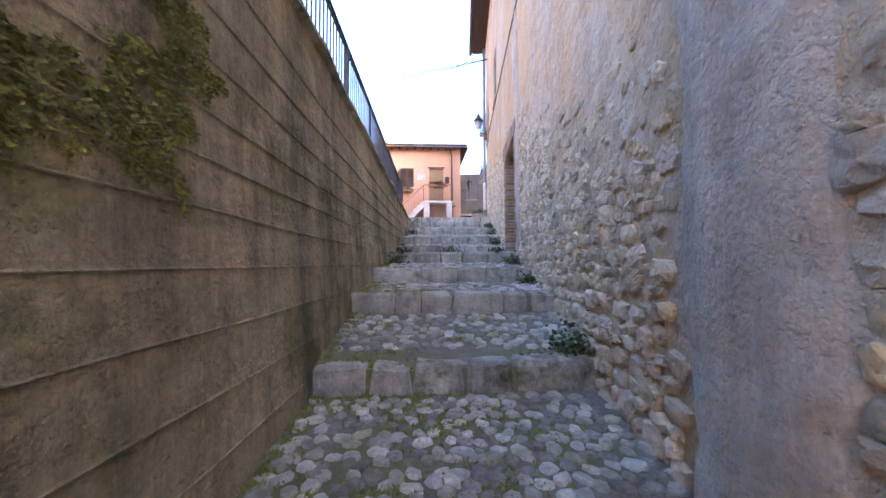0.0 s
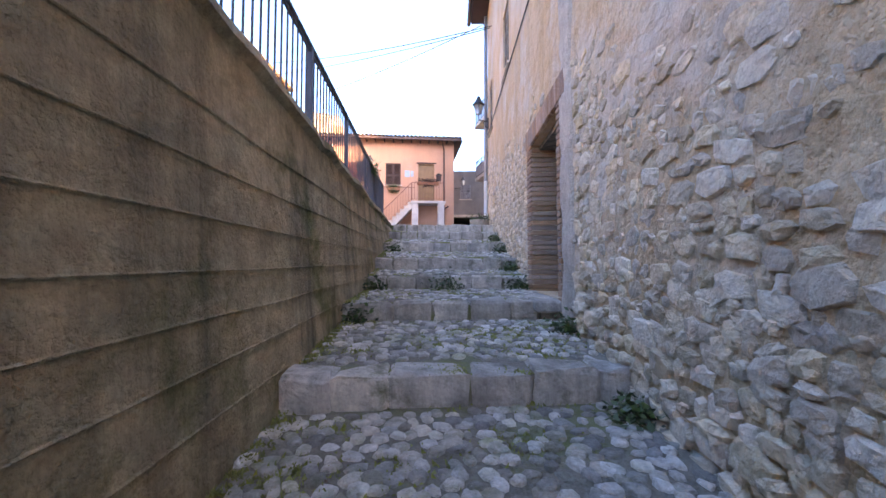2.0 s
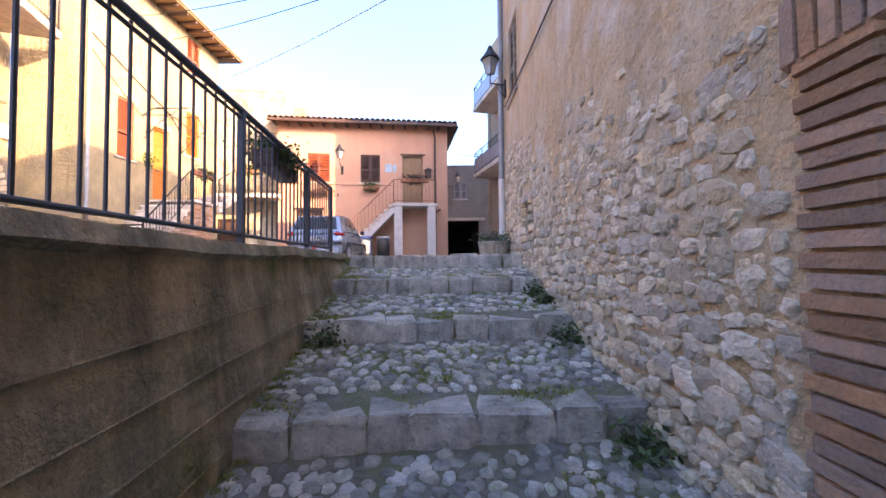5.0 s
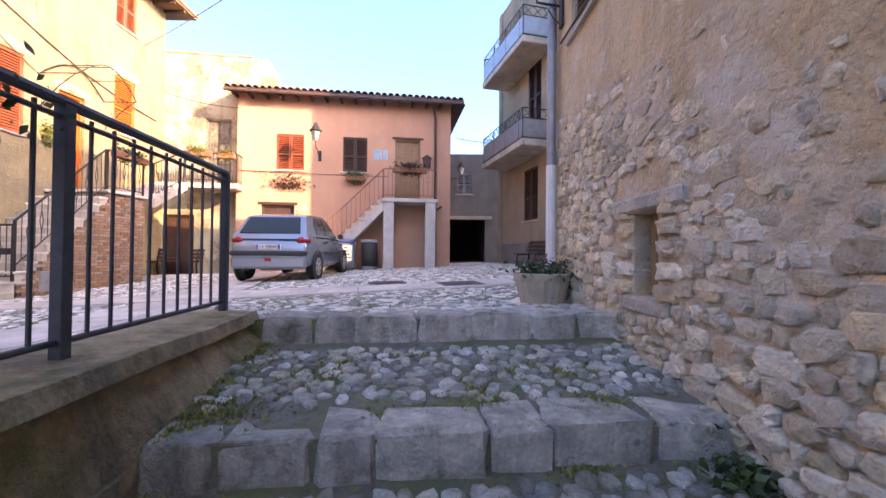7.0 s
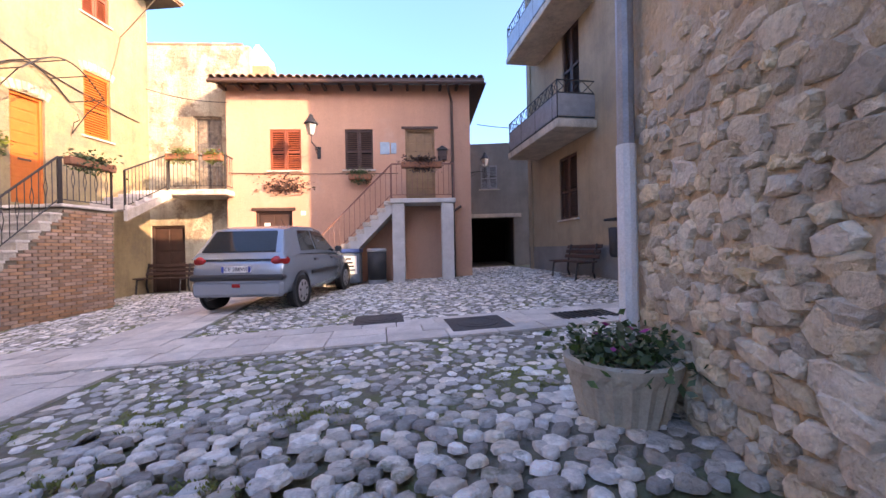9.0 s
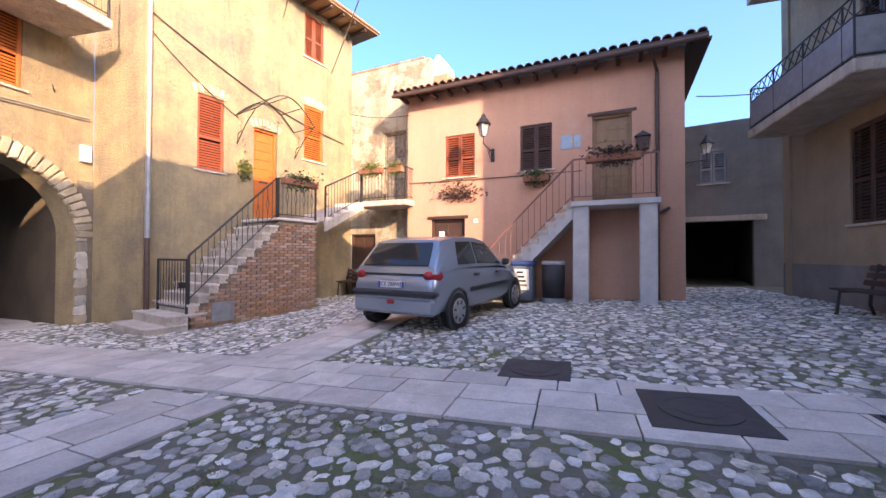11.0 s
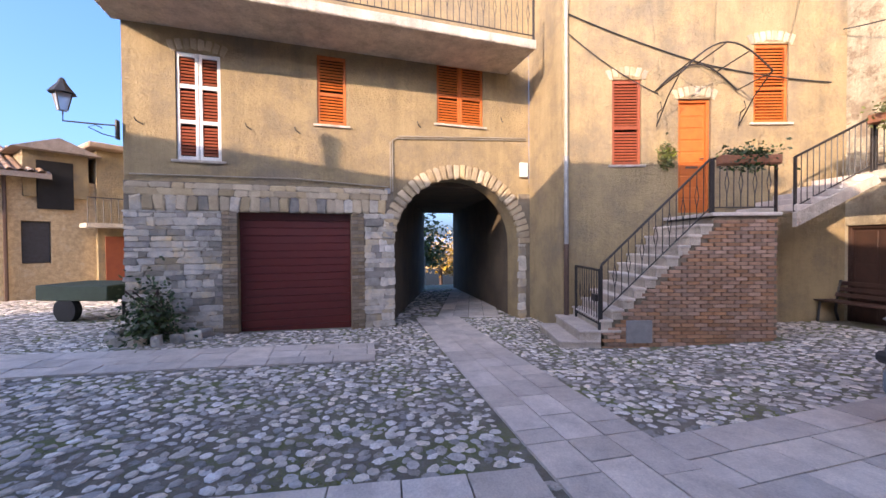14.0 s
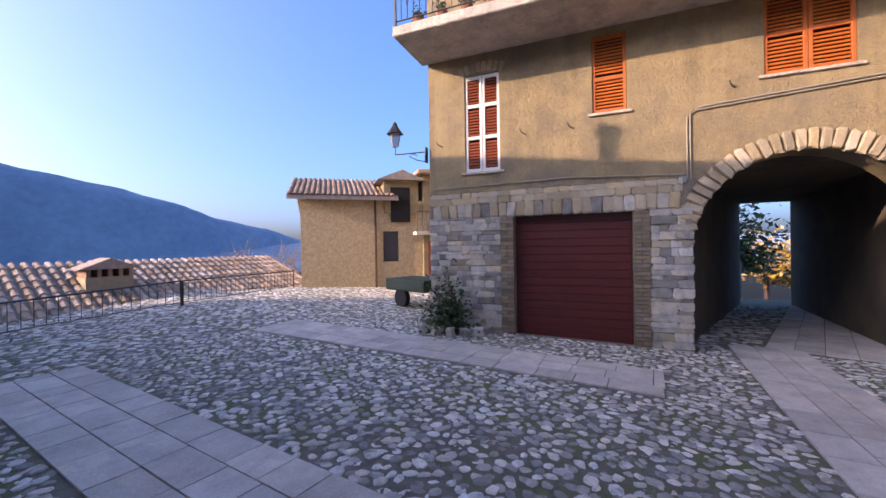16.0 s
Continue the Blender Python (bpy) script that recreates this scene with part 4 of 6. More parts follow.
bar = lathe([(0.5, 0), (0.5, 1)], 6)
bar_mesh = bpy.data.meshes.new("bar")
bar.to_mesh(bar_mesh)
bar.free()
bar_mesh.materials.append(GIRON)
y = -7.9
i = 0
FX = -0.30
while y < 7.40:
    x = LX(y) + FX
    if i % 14 == 0:
        part("post", B(x - 0.025, x + 0.025, y - 0.025, y + 0.025, fence_top(y) - 0.08, fence_top(y) + 0.98, 0.004), GIRON, fence)
    else:
        shared("bar", bar_mesh, fence, Matrix.Translation((x, y, fence_top(y) + 0.06)) @ Matrix.Diagonal((0.018, 0.018, 0.9, 1)))
    y += 0.125
    i += 1
part("post", B(LX(7.4) + FX - 0.025, LX(7.4) + FX + 0.025, 7.38, 7.43, fence_top(7.4) - 0.08, fence_top(7.4) + 0.98, 0.004), GIRON, fence)
for dz, r in ((0.99, 0.024), (0.93, 0.012), (0.06, 0.014)):
    part("rail", T([(LX(yy) + FX, yy, fence_top(yy) + dz) for yy in (-7.9, -3, 0, 4, 7.42)], r, 8), GIRON, fence)


# ---- bricks stairs to the orange door ----
def stair_x(y):
    return -7.28 + 0.1305 * (y - 12.5)          # face of the door front


SW = 1.5                                         # stair width
LAND = 2.28
ws = thing("door_stairs", "white stone stairs with brick flank up to the orange door", "stairs", CM.copy())
base_z = -0.12
y_first, nstep = 12.72, 12
rise = (LAND - base_z) / (nstep + 1)
run = (14.62 - 12.72) / (nstep - 2)
ss = lambda y: (y - 12.5) / 0.9916
for i in range(nstep):
    z1 = base_z + (i + 1) * rise
    a = ss(12.02 + 0.34 * i) if i < 2 else ss(y_first + (i - 2) * run)
    b = ss(12.36) + 0.001 if i == 0 else (ss(y_first) if i == 1 else a + run)
    part("tread", B(a - 0.03, b + (0.35 if i < 2 else 0.02), -SW - 0.02, -0.01, z1 - 0.045, z1, 0.008), LIME, ws)
    part("riser", B(a, max(b, a + 0.05), -SW, -0.012, base_z - 0.15 if i < 2 else z1 - rise, z1 - 0.046), CEMENT, ws)
# brick flank
flank = [(ss(y_first) + 0.1, base_z - 0.2)]
for i in range(2, nstep):
    z1 = base_z + (i + 1) * rise
    flank += [(ss(y_first + (i - 2) * run) + 0.06, z1 - rise - 0.05 if i == 2 else z1 - rise - 0.047), (ss(y_first + (i - 2) * run) + 0.06, z1 - 0.047)]
flank += [(ss(14.62) + 0.1, LAND - 0.05), (ss(15.75), LAND - 0.05), (ss(15.75), base_z - 0.2)]
part("core", prism(flank, -SW + 0.03, -0.013), BRICKM, ws, "brick mortar core")
rr = random.Random(21)
z = base_z - 0.05
k = 0
while z < LAND - 0.13:
    u = ss(y_first) + 0.12 - 0.1 * (k % 2)
    while u < ss(15.75) - 0.02:
        l = min(0.22, ss(15.75) - u)
        lim = LAND - 0.06 if u > ss(14.62) else base_z + 3 * rise + (u - ss(y_first)) / run * rise - 0.20
        if z + 0.06 < lim and l > 0.05:
            shared("brick", brick_mesh, ws, Matrix.Translation((u + l / 2, -SW + 0.02, z + 0.03)) @ Matrix.Diagonal((l - 0.012, 0.05, 0.054, 1)))
        u += 0.23
    z += 0.067
    k += 1
part("landing_slab", B(ss(14.6), ss(15.8), -SW - 0.04, -0.012, LAND - 0.05, LAND + 0.01, 0.01), LIME, ws)
part("hatch", B(ss(13.15), ss(13.6), -SW - 0.02, -SW + 0.01, 0.02, 0.42, 0.008), ZINC, ws, "grey metal meter hatch")


def lozenge_bar(x, z0, z1, fat):
    if fat:
        m_ = (z0 + z1) / 2
        return [(x, 0, z0), (x, 0, m_ - 0.2), (x + 0.035, 0, m_), (x, 0, m_ + 0.2), (x, 0, z1)], [(x, 0, m_ - 0.2), (x - 0.035, 0, m_), (x, 0, m_ + 0.2)]
    return [(x, 0, z0), (x, 0, z1)], None


def iron_rail(name, label, p, q, zb0, zb1, height, step=0.115, material=None, loz=True):
    """An iron railing between two plan points, its foot from zb0 to zb1."""
    material = material or IRON
    m_, L = wall_matrix(p, q)
    t = thing(name, label, "railing", m_)
    f = lambda u: zb0 + (zb1 - zb0) * u / L
    part("handrail", T([(0, 0, f(0) + height), (L, 0, f(L) + height)], 0.022, 8), material, t)
    part("bottom_rail", T([(0, 0, f(0) + 0.1), (L, 0, f(L) + 0.1)], 0.012), material, t)
    for u in (0, L):
        part("post", B(u - 0.02, u + 0.02, -0.02, 0.02, f(u) - 0.02, f(u) + height, 0.003), material, t)
    n_ = max(2, int(L / step))
    for i in range(1, n_):
        u = L * i / n_
        a_, b_ = lozenge_bar(u, f(u) + 0.1, f(u) + height, loz and i % 2 == 0)
        bm = T(a_, 0.008, 5)
        if b_:
            tube(bm, b_, 0.007, 5)
        part("baluster", bm, material, t)
    return t


so = lambda y, d=SW - 0.04: tuple((CM @ Vector((ss(y), -d, 0)))[:2])
iron_rail("stair_railing", "black wrought iron stair railing with lozenge bars", so(y_first + 0.02), so(14.62), base_z + 3 * rise, LAND, 0.95)
iron_rail("landing_railing", "black wrought iron landing railing with flower boxes", so(14.66), so(15.74), LAND, LAND, 0.95)
iron_rail("stair_gate", "closed black wrought iron gate at the stair foot", so(y_first - 0.02, 0.25), so(y_first - 0.02, SW - 0.02), base_z + 2 * rise, base_z + 2 * rise, 1.05)
gp = part("lock_box", B(-0.07, 0.07, -0.03, 0.03, 0.5, 0.62, 0.006), IRON)
gp.matrix_world = Matrix.Translation((*so(y_first - 0.06, SW - 0.12), base_z + 2 * rise))
gp.parent = bpy.data.objects["stair_gate"]
gp.matrix_parent_inverse = bpy.data.objects["stair_gate"].matrix_basis.inverted()

# upper flight and little balcony
bal = thing("little_balcony", "stone slab balcony with iron railing and flower boxes", "balcony")
part("slab", B(-5.5, -3.74, 17.35, 18.395, 2.86, 3.02, 0.02), CEMENT, bal)
for i in range(5):
    f = i / 5
    y = 15.78 + 1.55 * f
    part("step", B(-6.45 + 0.5 * f, -5.25 - 0.05 * f, y, y + 0.36, LAND + 0.02 + f * 0.66, LAND + 0.14 + f * 0.66, 0.01), LIME, bal)
part("stringer", prism([(15.75, LAND - 0.25), (17.4, 2.8), (17.4, 2.95), (15.75, LAND)], -5.30, -5.22), CEMENT, bal).matrix_basis = Matrix(((0, 1, 0, 0), (1, 0, 0, 0), (0, 0, 1, 0), (0, 0, 0, 1)))
iron_rail("balcony_railing", "black iron balcony railing hung with plants", (-5.3, 17.4), (-3.78, 17.4), 3.02, 3.02, 0.95, loz=False)
iron_rail("balcony_side_railing", "black iron balcony side railing", (-3.78, 17.42), (-3.78, 18.38), 3.02, 3.02, 0.95, loz=False)
iron_rail("upper_stair_railing", "black iron railing of the short upper flight", (-5.3, 15.8), (-5.32, 17.36), LAND, 3.02, 0.95, loz=False)


# ---- foliage ----
def leaves(seed, n, spread, size, droop=0.0):
    """Many small leaves in an uneven clump."""
    r_ = random.Random(seed)
    V_, F_ = [], []
    for _ in range(n):
        c = Vector((r_.gauss(0, 0.42) * spread[0], r_.gauss(0, 0.42) * spread[1], 0))
        c.z = abs(r_.gauss(0, 0.5)) * spread[2] - droop * r_.random() ** 2
        q = Euler((r_.uniform(-1.2, 1.2), r_.uniform(-1.2, 1.2), r_.uniform(0, 6.3))).to_matrix()
        s_ = size * r_.uniform(0.6, 1.4)
        k0 = len(V_)
        for p in ((-0.35, 0, 0), (0, -0.6, 0.1), (0.35, 0, 0), (0.1, 0.7, -0.05)):
            V_.append(tuple(c + q @ Vector(p) * s_))
        F_.append((k0, k0 + 1, k0 + 2, k0 + 3))
    return V_, F_


def plant(name, label, at, seed, n, spread, size, material=None, droop=0.0, kind=""):
    V_, F_ = leaves(seed, n, spread, size, droop)
    ob = joined(name, V_, F_, material or LEAF)
    ob.location = at
    return tagged(ob, label, "plant", kind=kind)


TERRAC = mat("terracotta_pot", (0.34, 0.14, 0.07), (0.28, 0.12, 0.07), 0.85, 8, 60, 0.2)
PETAL = mat("orange_petal", (0.7, 0.18, 0.03), (0.6, 0.05, 0.03), 0.6, 30, 90, 0.0)


def flower_box(at, length, rz, seed, label, material=None, blooms=True):
    t = thing("flower_box", label, "flower box", Matrix.Translation(at) @ pose(0, 0, 0, 0, 0, rz))
    part("trough", B(-length / 2, length / 2, -0.09, 0.09, -0.16, 0.0, 0.015), TERRAC, t)
    V_, F_ = leaves(seed, int(900 * length), (length * 0.5, 0.18, 0.17), 0.055, 0.3)
    joined("foliage", V_, F_, material or LEAFY, t)
    if blooms:
        V_, F_ = leaves(seed + 1, int(26 * length), (length * 0.6, 0.16, 0.25), 0.05, 0.1)
        joined("blossoms", V_, F_, PETAL, t, "small orange blossoms")
    return t


flower_box((-4.9, 17.3, 3.98), 0.8, 0, 1, "terracotta flower box with trailing yellow-green plants")
flower_box((-4.05, 17.3, 3.95), 0.5, 0, 3, "terracotta flower box with orange blossoms")
flower_box((*so(15.2, SW + 0.06), LAND + 0.98), 1.0, 82, 5, "flower box of dark green creeping plants on the railing", LEAF, False)
flower_box((-0.1, PY - 0.14, 3.46), 0.65, 0, 7, "flower box with grey-green plants under the dark shutters", LEAF, False)
flower_box((1.7, 16.9, 3.62), 1.1, 0, 9, "long flower box on the landing railing", BROWN, False)
plant("wall_creeper", "dry brownish creeper on the pink wall", (-2.3, PY - 0.06, 3.05), 31, 500, (0.75, 0.05, 0.45), 0.06, BROWN, 0.2)
plant("hanging_plant", "trailing plant hanging beside the orange door", (-6.95, 14.62, 3.6), 33, 300, (0.2, 0.2, 0.3), 0.07, LEAFY, 0.35)

# ---- pink house: landing, stairs, roof ----
PW = mat("whitewashed_cement", (0.62, 0.60, 0.56), (0.50, 0.48, 0.45), 0.85, 3, 60, 0.3)
lp = thing("landing_stairs", "whitewashed landing on two posts with side stairs", "stairs")
FY = 16.98
part("landing_slab", B(0.82, 2.62, FY - 0.05, PY - 0.003, 2.52, 2.64, 0.012), PW, lp)
for xa in (0.86, 2.22):
    part("post", B(xa, xa + 0.34, FY, FY + 0.34, G(xa, FY) - 0.2, 2.519, 0.015), PW, lp)
gz = G(-1, 17.4)
part("flight", prism([(0.86, 2.60), (-1.55, gz + 0.05), (-1.55, gz - 0.2), (-1.25, gz - 0.2), (0.86, 2.25)], FY + 0.05, PY - 0.004), PW, lp)
for i in range(12):
    f = (i + 0.5) / 12
    x, z = -1.5 + f * 2.36, gz + f * (2.58 - gz)
    part("tread", B(x - 0.12, x + 0.12, FY + 0.03, PY - 0.006, z - 0.02, z + 0.1, 0.008), CEMENT, lp)
PRAIL = mat("rusty_pink_iron", (0.30, 0.13, 0.09), (0.22, 0.10, 0.07), 0.6, 8, 70, 0.1)
iron_rail("pink_stair_railing", "thin rust-red iron railing of the pink house stairs", (-1.45, FY + 0.06), (0.84, FY + 0.06), gz + 0.1, 2.66, 0.92, 0.14, PRAIL, False)
iron_rail("pink_landing_railing", "thin rust-red iron landing railing", (0.86, FY - 0.01), (2.58, FY - 0.01), 2.64, 2.64, 0.95, 0.14, PRAIL, False)
# roof of tiles
roof = thing("roof_pink_house", "old terracotta pantile roof with dark edge tiles", "roof", kind="structure")
part("deck", prism([(PY - 0.45, PTOP + 0.02), (PY + 5, PTOP + 1.5), (PY + 5, PTOP + 1.62), (PY - 0.45, PTOP + 0.14)], -4.2, 3.55), BROWN, roof).matrix_basis = Matrix(((0, 1, 0, 0), (1, 0, 0, 0), (0, 0, 1, 0), (0, 0, 0, 1)))
tb = bmesh.new()
rs = []
for yy, r in ((0, 0.10), (0.5, 0.085)):
    rs.append([tb.verts.new((math.cos(a_) * r, yy, math.sin(a_) * r * 0.8)) for a_ in [math.pi * k / 6 for k in range(7)]])
    rs.append([tb.verts.new((math.cos(a_) * (r - 0.018), yy, math.sin(a_) * (r - 0.018) * 0.8)) for a_ in [math.pi * k / 6 for k in range(7)]])
for k in range(6):
    tb.faces.new((rs[0][k], rs[0][k + 1], rs[2][k + 1], rs[2][k]))
    tb.faces.new((rs[0][k], rs[1][k], rs[1][k + 1], rs[0][k + 1]))
    tb.faces.new((rs[1][k], rs[3][k], rs[3][k + 1], rs[1][k + 1]))
tile_mesh = bpy.data.meshes.new("tile")
tb.to_mesh(tile_mesh)
tb.free()
tile_mesh.materials.append(TERRA)
slope = math.degrees(math.atan2(1.48, 5.45))
for j in range(5):
    for i in range(36):
        x = -4.1 + i * 0.215
        yy = PY - 0.5 + 0.44 * j
        shared("tile", tile_mesh, roof, Matrix.Translation((x, yy, PTOP + 0.15 + (yy - PY + 0.45) * 0.272 + rr.uniform(-0.006, 0.006))) @ pose(0, 0, 0, slope, 0, rr.uniform(-2, 2)))
part("gutter", T([(-4.2, PY - 0.5, PTOP + 0.03), (3.5, PY - 0.5, PTOP + 0.0)], 0.055, 8), COPPER, roof)
for i in range(16):
    part("rafter_end", B(-4.0 + i * 0.48, -3.92 + i * 0.48, PY - 0.4, PY, PTOP - 0.06, PTOP + 0.03), BROWN, roof)
part("fascia", B(-3.95, 3.16, PY + 0.002, PY + 0.12, PTOP + 0.001, PTOP + 0.13), PINK, roof)
part("verge", B(3.16, 3.6, PY - 0.45, PY + 5, PTOP - 0.02, PTOP + 0.02), BROWN, roof)
dp = thing("downpipe", "brown metal downpipe on the pink house", "downpipe")
part("pipe", T([(2.45, PY - 0.5, PTOP), (2.62, PY - 0.07, PTOP - 0.4), (2.62, PY - 0.07, G(2.6, PY) + 0.0)], 0.042, 8), COPPER, dp)
part("branch", T([(2.62, PY - 0.07, 2.35), (2.85, PY - 0.07, 2.5)], 0.035, 8), COPPER, dp)
ch = thing("chimney", "brick chimney with a curved tile hood", "chimney", Matrix.Translation((-3.34, 18.9, 6.3)))
part("stack", B(-0.35, 0.35, -0.3, 0.3, -0.3, 0.75, 0.02), BRICK, ch)
part("hood", prism([(-0.35, 0.75), (0.35, 0.75), (0.3, 1.05), (0.05, 1.4), (-0.05, 1.4), (-0.3, 1.0)], -0.28, 0.28), CEMENT, ch)
bx = thing("wall_letter_box", "dark brown house letter box beside the door", "letter box", Matrix.Translation((2.32, PY, 4.05)))
part("body", B(-0.13, 0.13, -0.12, -0.002, -0.18, 0.12, 0.01), BROWN, bx)
part("roof", prism([(-0.17, 0.122), (0.17, 0.122), (0, 0.24)], -0.16, -0.002), IRON, bx)
mb = thing("meter_box", "pale blue utility boxes on the pink wall", "meter box", Matrix.Translation((0.62, PY, 4.25)))
BLUEB = mat("pale_blue_enamel", (0.36, 0.50, 0.60), None, 0.5, 5, 60, 0.05)
part("door", B(-0.14, 0.14, -0.02, -0.002, -0.18, 0.18, 0.006), BLUEB, mb)
part("plate", B(0.18, 0.34, -0.015, -0.002, -0.16, 0.16, 0.004), BLUEB, mb)
nt_ = tagged(part("paper_notice", B(-2.95, -2.78, PY + 0.095, PY + 0.1, 1.75, 2.1), WHITE), "white paper notice on the cellar door", "notice")
num = tagged(part("house_number", B(-1.86, -1.72, PY - 0.012, PY - 0.002, 2.3, 2.42, 0.003), WHITE), "small white house number plate", "plate")


# ---- lamps ----
LGLASS = bpy.data.materials.new("lantern_glass")
LGLASS.use_nodes = True
LGLASS.node_tree.nodes["Principled BSDF"].inputs["Base Color"].default_value = (0.75, 0.78, 0.78, 1)
LGLASS.node_tree.nodes["Principled BSDF"].inputs["Roughness"].default_value = 0.2
LGLASS.node_tree.nodes["Principled BSDF"].inputs["Transmission Weight"].default_value = 0.6


def lantern(base, out, label, reach=0.75):
    """A wall lantern: scrolled bracket from the wall point, lantern standing on its end."""
    d = Vector(out).normalized()
    m_ = Matrix.Identity(4)
    m_.col[0][:3], m_.col[1][:3], m_.col[3][:3] = d, (-d.y, d.x, 0), base
    t = thing("wall_lantern", label, "street lamp", m_)
    part("wall_plate", B(-0.005, 0.03, -0.05, 0.05, -0.25, 0.1, 0.006), IRON, t)
    part("bracket", tube(T([(0.02, 0, 0), (reach * 0.6, 0, 0.02), (reach, 0, 0.04), (reach, 0, 0.22)], 0.014), [(0.02, 0, -0.22), (reach * 0.3, 0, -0.16), (reach * 0.55, 0, -0.05), (reach * 0.42, 0, 0.0), (reach * 0.3, 0, -0.06)], 0.01), IRON, t)
    bm = lathe([(0.08, 0.22), (0.15, 0.52)], 4)
    g_ = part("glass", bm, LGLASS, t)
    g_.location = (reach, 0, 0)
    c_ = part("cap", lathe([(0.2, 0.52), (0.17, 0.56), (0.07, 0.70), (0.05, 0.76), (0.02, 0.80)], 8), IRON, t)
    c_.location = (reach, 0, 0)
    fr = bmesh.new()
    for k in range(4):
        a_ = k * math.pi / 2
        tube(fr, [(0.08 * math.cos(a_), 0.08 * math.sin(a_), 0.22), (0.155 * math.cos(a_), 0.155 * math.sin(a_), 0.52)], 0.009, 4)
    f_ = part("cage", fr, IRON, t)
    f_.location = (reach, 0, 0)
    return t


lantern((-1.3, PY, 4.2), (0.0, -1, 0), "black iron wall lantern on the pink house", 0.8)
lantern((-7.15, 3.95, 3.98), (0.1, -1, 0), "black iron wall lantern at the garage corner", 0.85)
lantern((3.45, 21.9, 4.3), (1, -0.2, 0), "black iron wall lantern in the passage", 0.8)
lantern((AX(8.7) - 0.01, 8.7, 3.75), (-1, 0.12, 0), "old iron wall lantern on the stone wall", 0.3)


# ---- car ----
SILVER = mat("silver_blue_paint", (0.36, 0.42, 0.48), (0.35, 0.41, 0.47), 0.25, 2, 200, 0.0, metal=0.6)
TYRE = mat("tyre_rubber", (0.02, 0.02, 0.02), None, 0.85, 9, 80, 0.3)
BLACKP = mat("black_plastic", (0.028, 0.03, 0.033), None, 0.6, 9, 80, 0.1)
GLASSD = mat("tinted_car_glass", (0.03, 0.035, 0.035), (0.028, 0.033, 0.033), 0.04, 2, 50, 0.0)
REDL = mat("red_lamp", (0.40, 0.02, 0.02), (0.34, 0.015, 0.015), 0.15, 9, 80, 0.0)
ALLOY = mat("grey_wheel_trim", (0.45, 0.46, 0.47), None, 0.4, 9, 80, 0.0, metal=0.5)
car_at = Vector((-1.36, 13.62, 0))
car_fwd = Vector((0.105, 0.9945, 0))
z_r, z_f = G(car_at.x, car_at.y) + 0.03, G(car_at.x + 0.28, car_at.y + 2.6) + 0.03
mcar = Matrix.Identity(4)
mcar.col[0][:3], mcar.col[1][:3], mcar.col[3][:3] = (car_fwd.y, -car_fwd.x, 0), (car_fwd.x, car_fwd.y, 0), (car_at.x, car_at.y, z_r)
mcar = mcar @ pose(0, 0, 0, math.degrees(math.atan2(z_f - z_r, 2.6))) @ Matrix.Diagonal((1.03, 1.04, 1.03, 1))
car = thing("parked_car", "silver-blue parked five-door hatchback car", "car", mcar)


def car_shell():
    """Cross-sections along the car (y from the rear axle), lofted and smoothed."""
    secs = [(-0.62, 0.34, 0.60, 0.70, 0.72), (-0.60, 0.27, 0.60, 0.80, 0.76), (-0.48, 0.24, 0.62, 0.93, 0.81), (-0.25, 0.22, 0.64, 0.98, 0.825), (0.3, 0.20, 0.66, 0.97, 0.835), (1.2, 0.19, 0.66, 0.95, 0.835), (1.95, 0.20, 0.64, 0.93, 0.83), (2.45, 0.22, 0.62, 0.86, 0.81), (2.95, 0.26, 0.58, 0.74, 0.76), (3.15, 0.32, 0.54, 0.62, 0.62)]
    bm = bmesh.new()
    rows_ = []
    for y, zb, zm, zt, hw in secs:
        prof = [(hw * 0.86, zb), (hw * 0.98, zb + 0.10), (hw, zm), (hw * 0.985, zm + (zt - zm) * 0.55), (hw * 0.93, zt - 0.02), (hw * 0.8, zt)]
        row = [bm.verts.new((x, y, z)) for x, z in prof] + [bm.verts.new((-x, y, z)) for x, z in prof[::-1]]
        rows_.append(row)
    for a, b in zip(rows_, rows_[1:]):
        for k in range(len(a)):
            bm.faces.new((a[k], a[(k + 1) % len(a)], b[(k + 1) % len(a)], b[k]))
    bm.faces.new(rows_[0][::-1]), bm.faces.new(rows_[-1])
    bmesh.ops.recalc_face_normals(bm, faces=bm.faces)
    return bm


body = part("body", car_shell(), SILVER, car, smooth=True)
sub = body.modifiers.new("round", "SUBSURF")
sub.levels = sub.render_levels = 2
# cabin
CAB = [(-0.52, 0.98, 0.72), (-0.20, 1.37, 0.61), (0.2, 1.43, 0.62), (0.95, 1.445, 0.62), (1.42, 1.38, 0.60), (2.12, 0.92, 0.70)]
low = [(-0.57, 0.88), (0.0, 0.94), (0.5, 0.94), (1.2, 0.93), (1.7, 0.92), (2.25, 0.88)]


def side_point(k, f, off=0.0):
    """A point on the cabin side, at section k and height fraction f."""
    y0, z0 = low[k]
    y1, z1, w1 = CAB[k]
    return Vector((0.79 + (w1 - 0.79) * f + off, y0 + (y1 - y0) * f, z0 + (z1 - z0) * f))


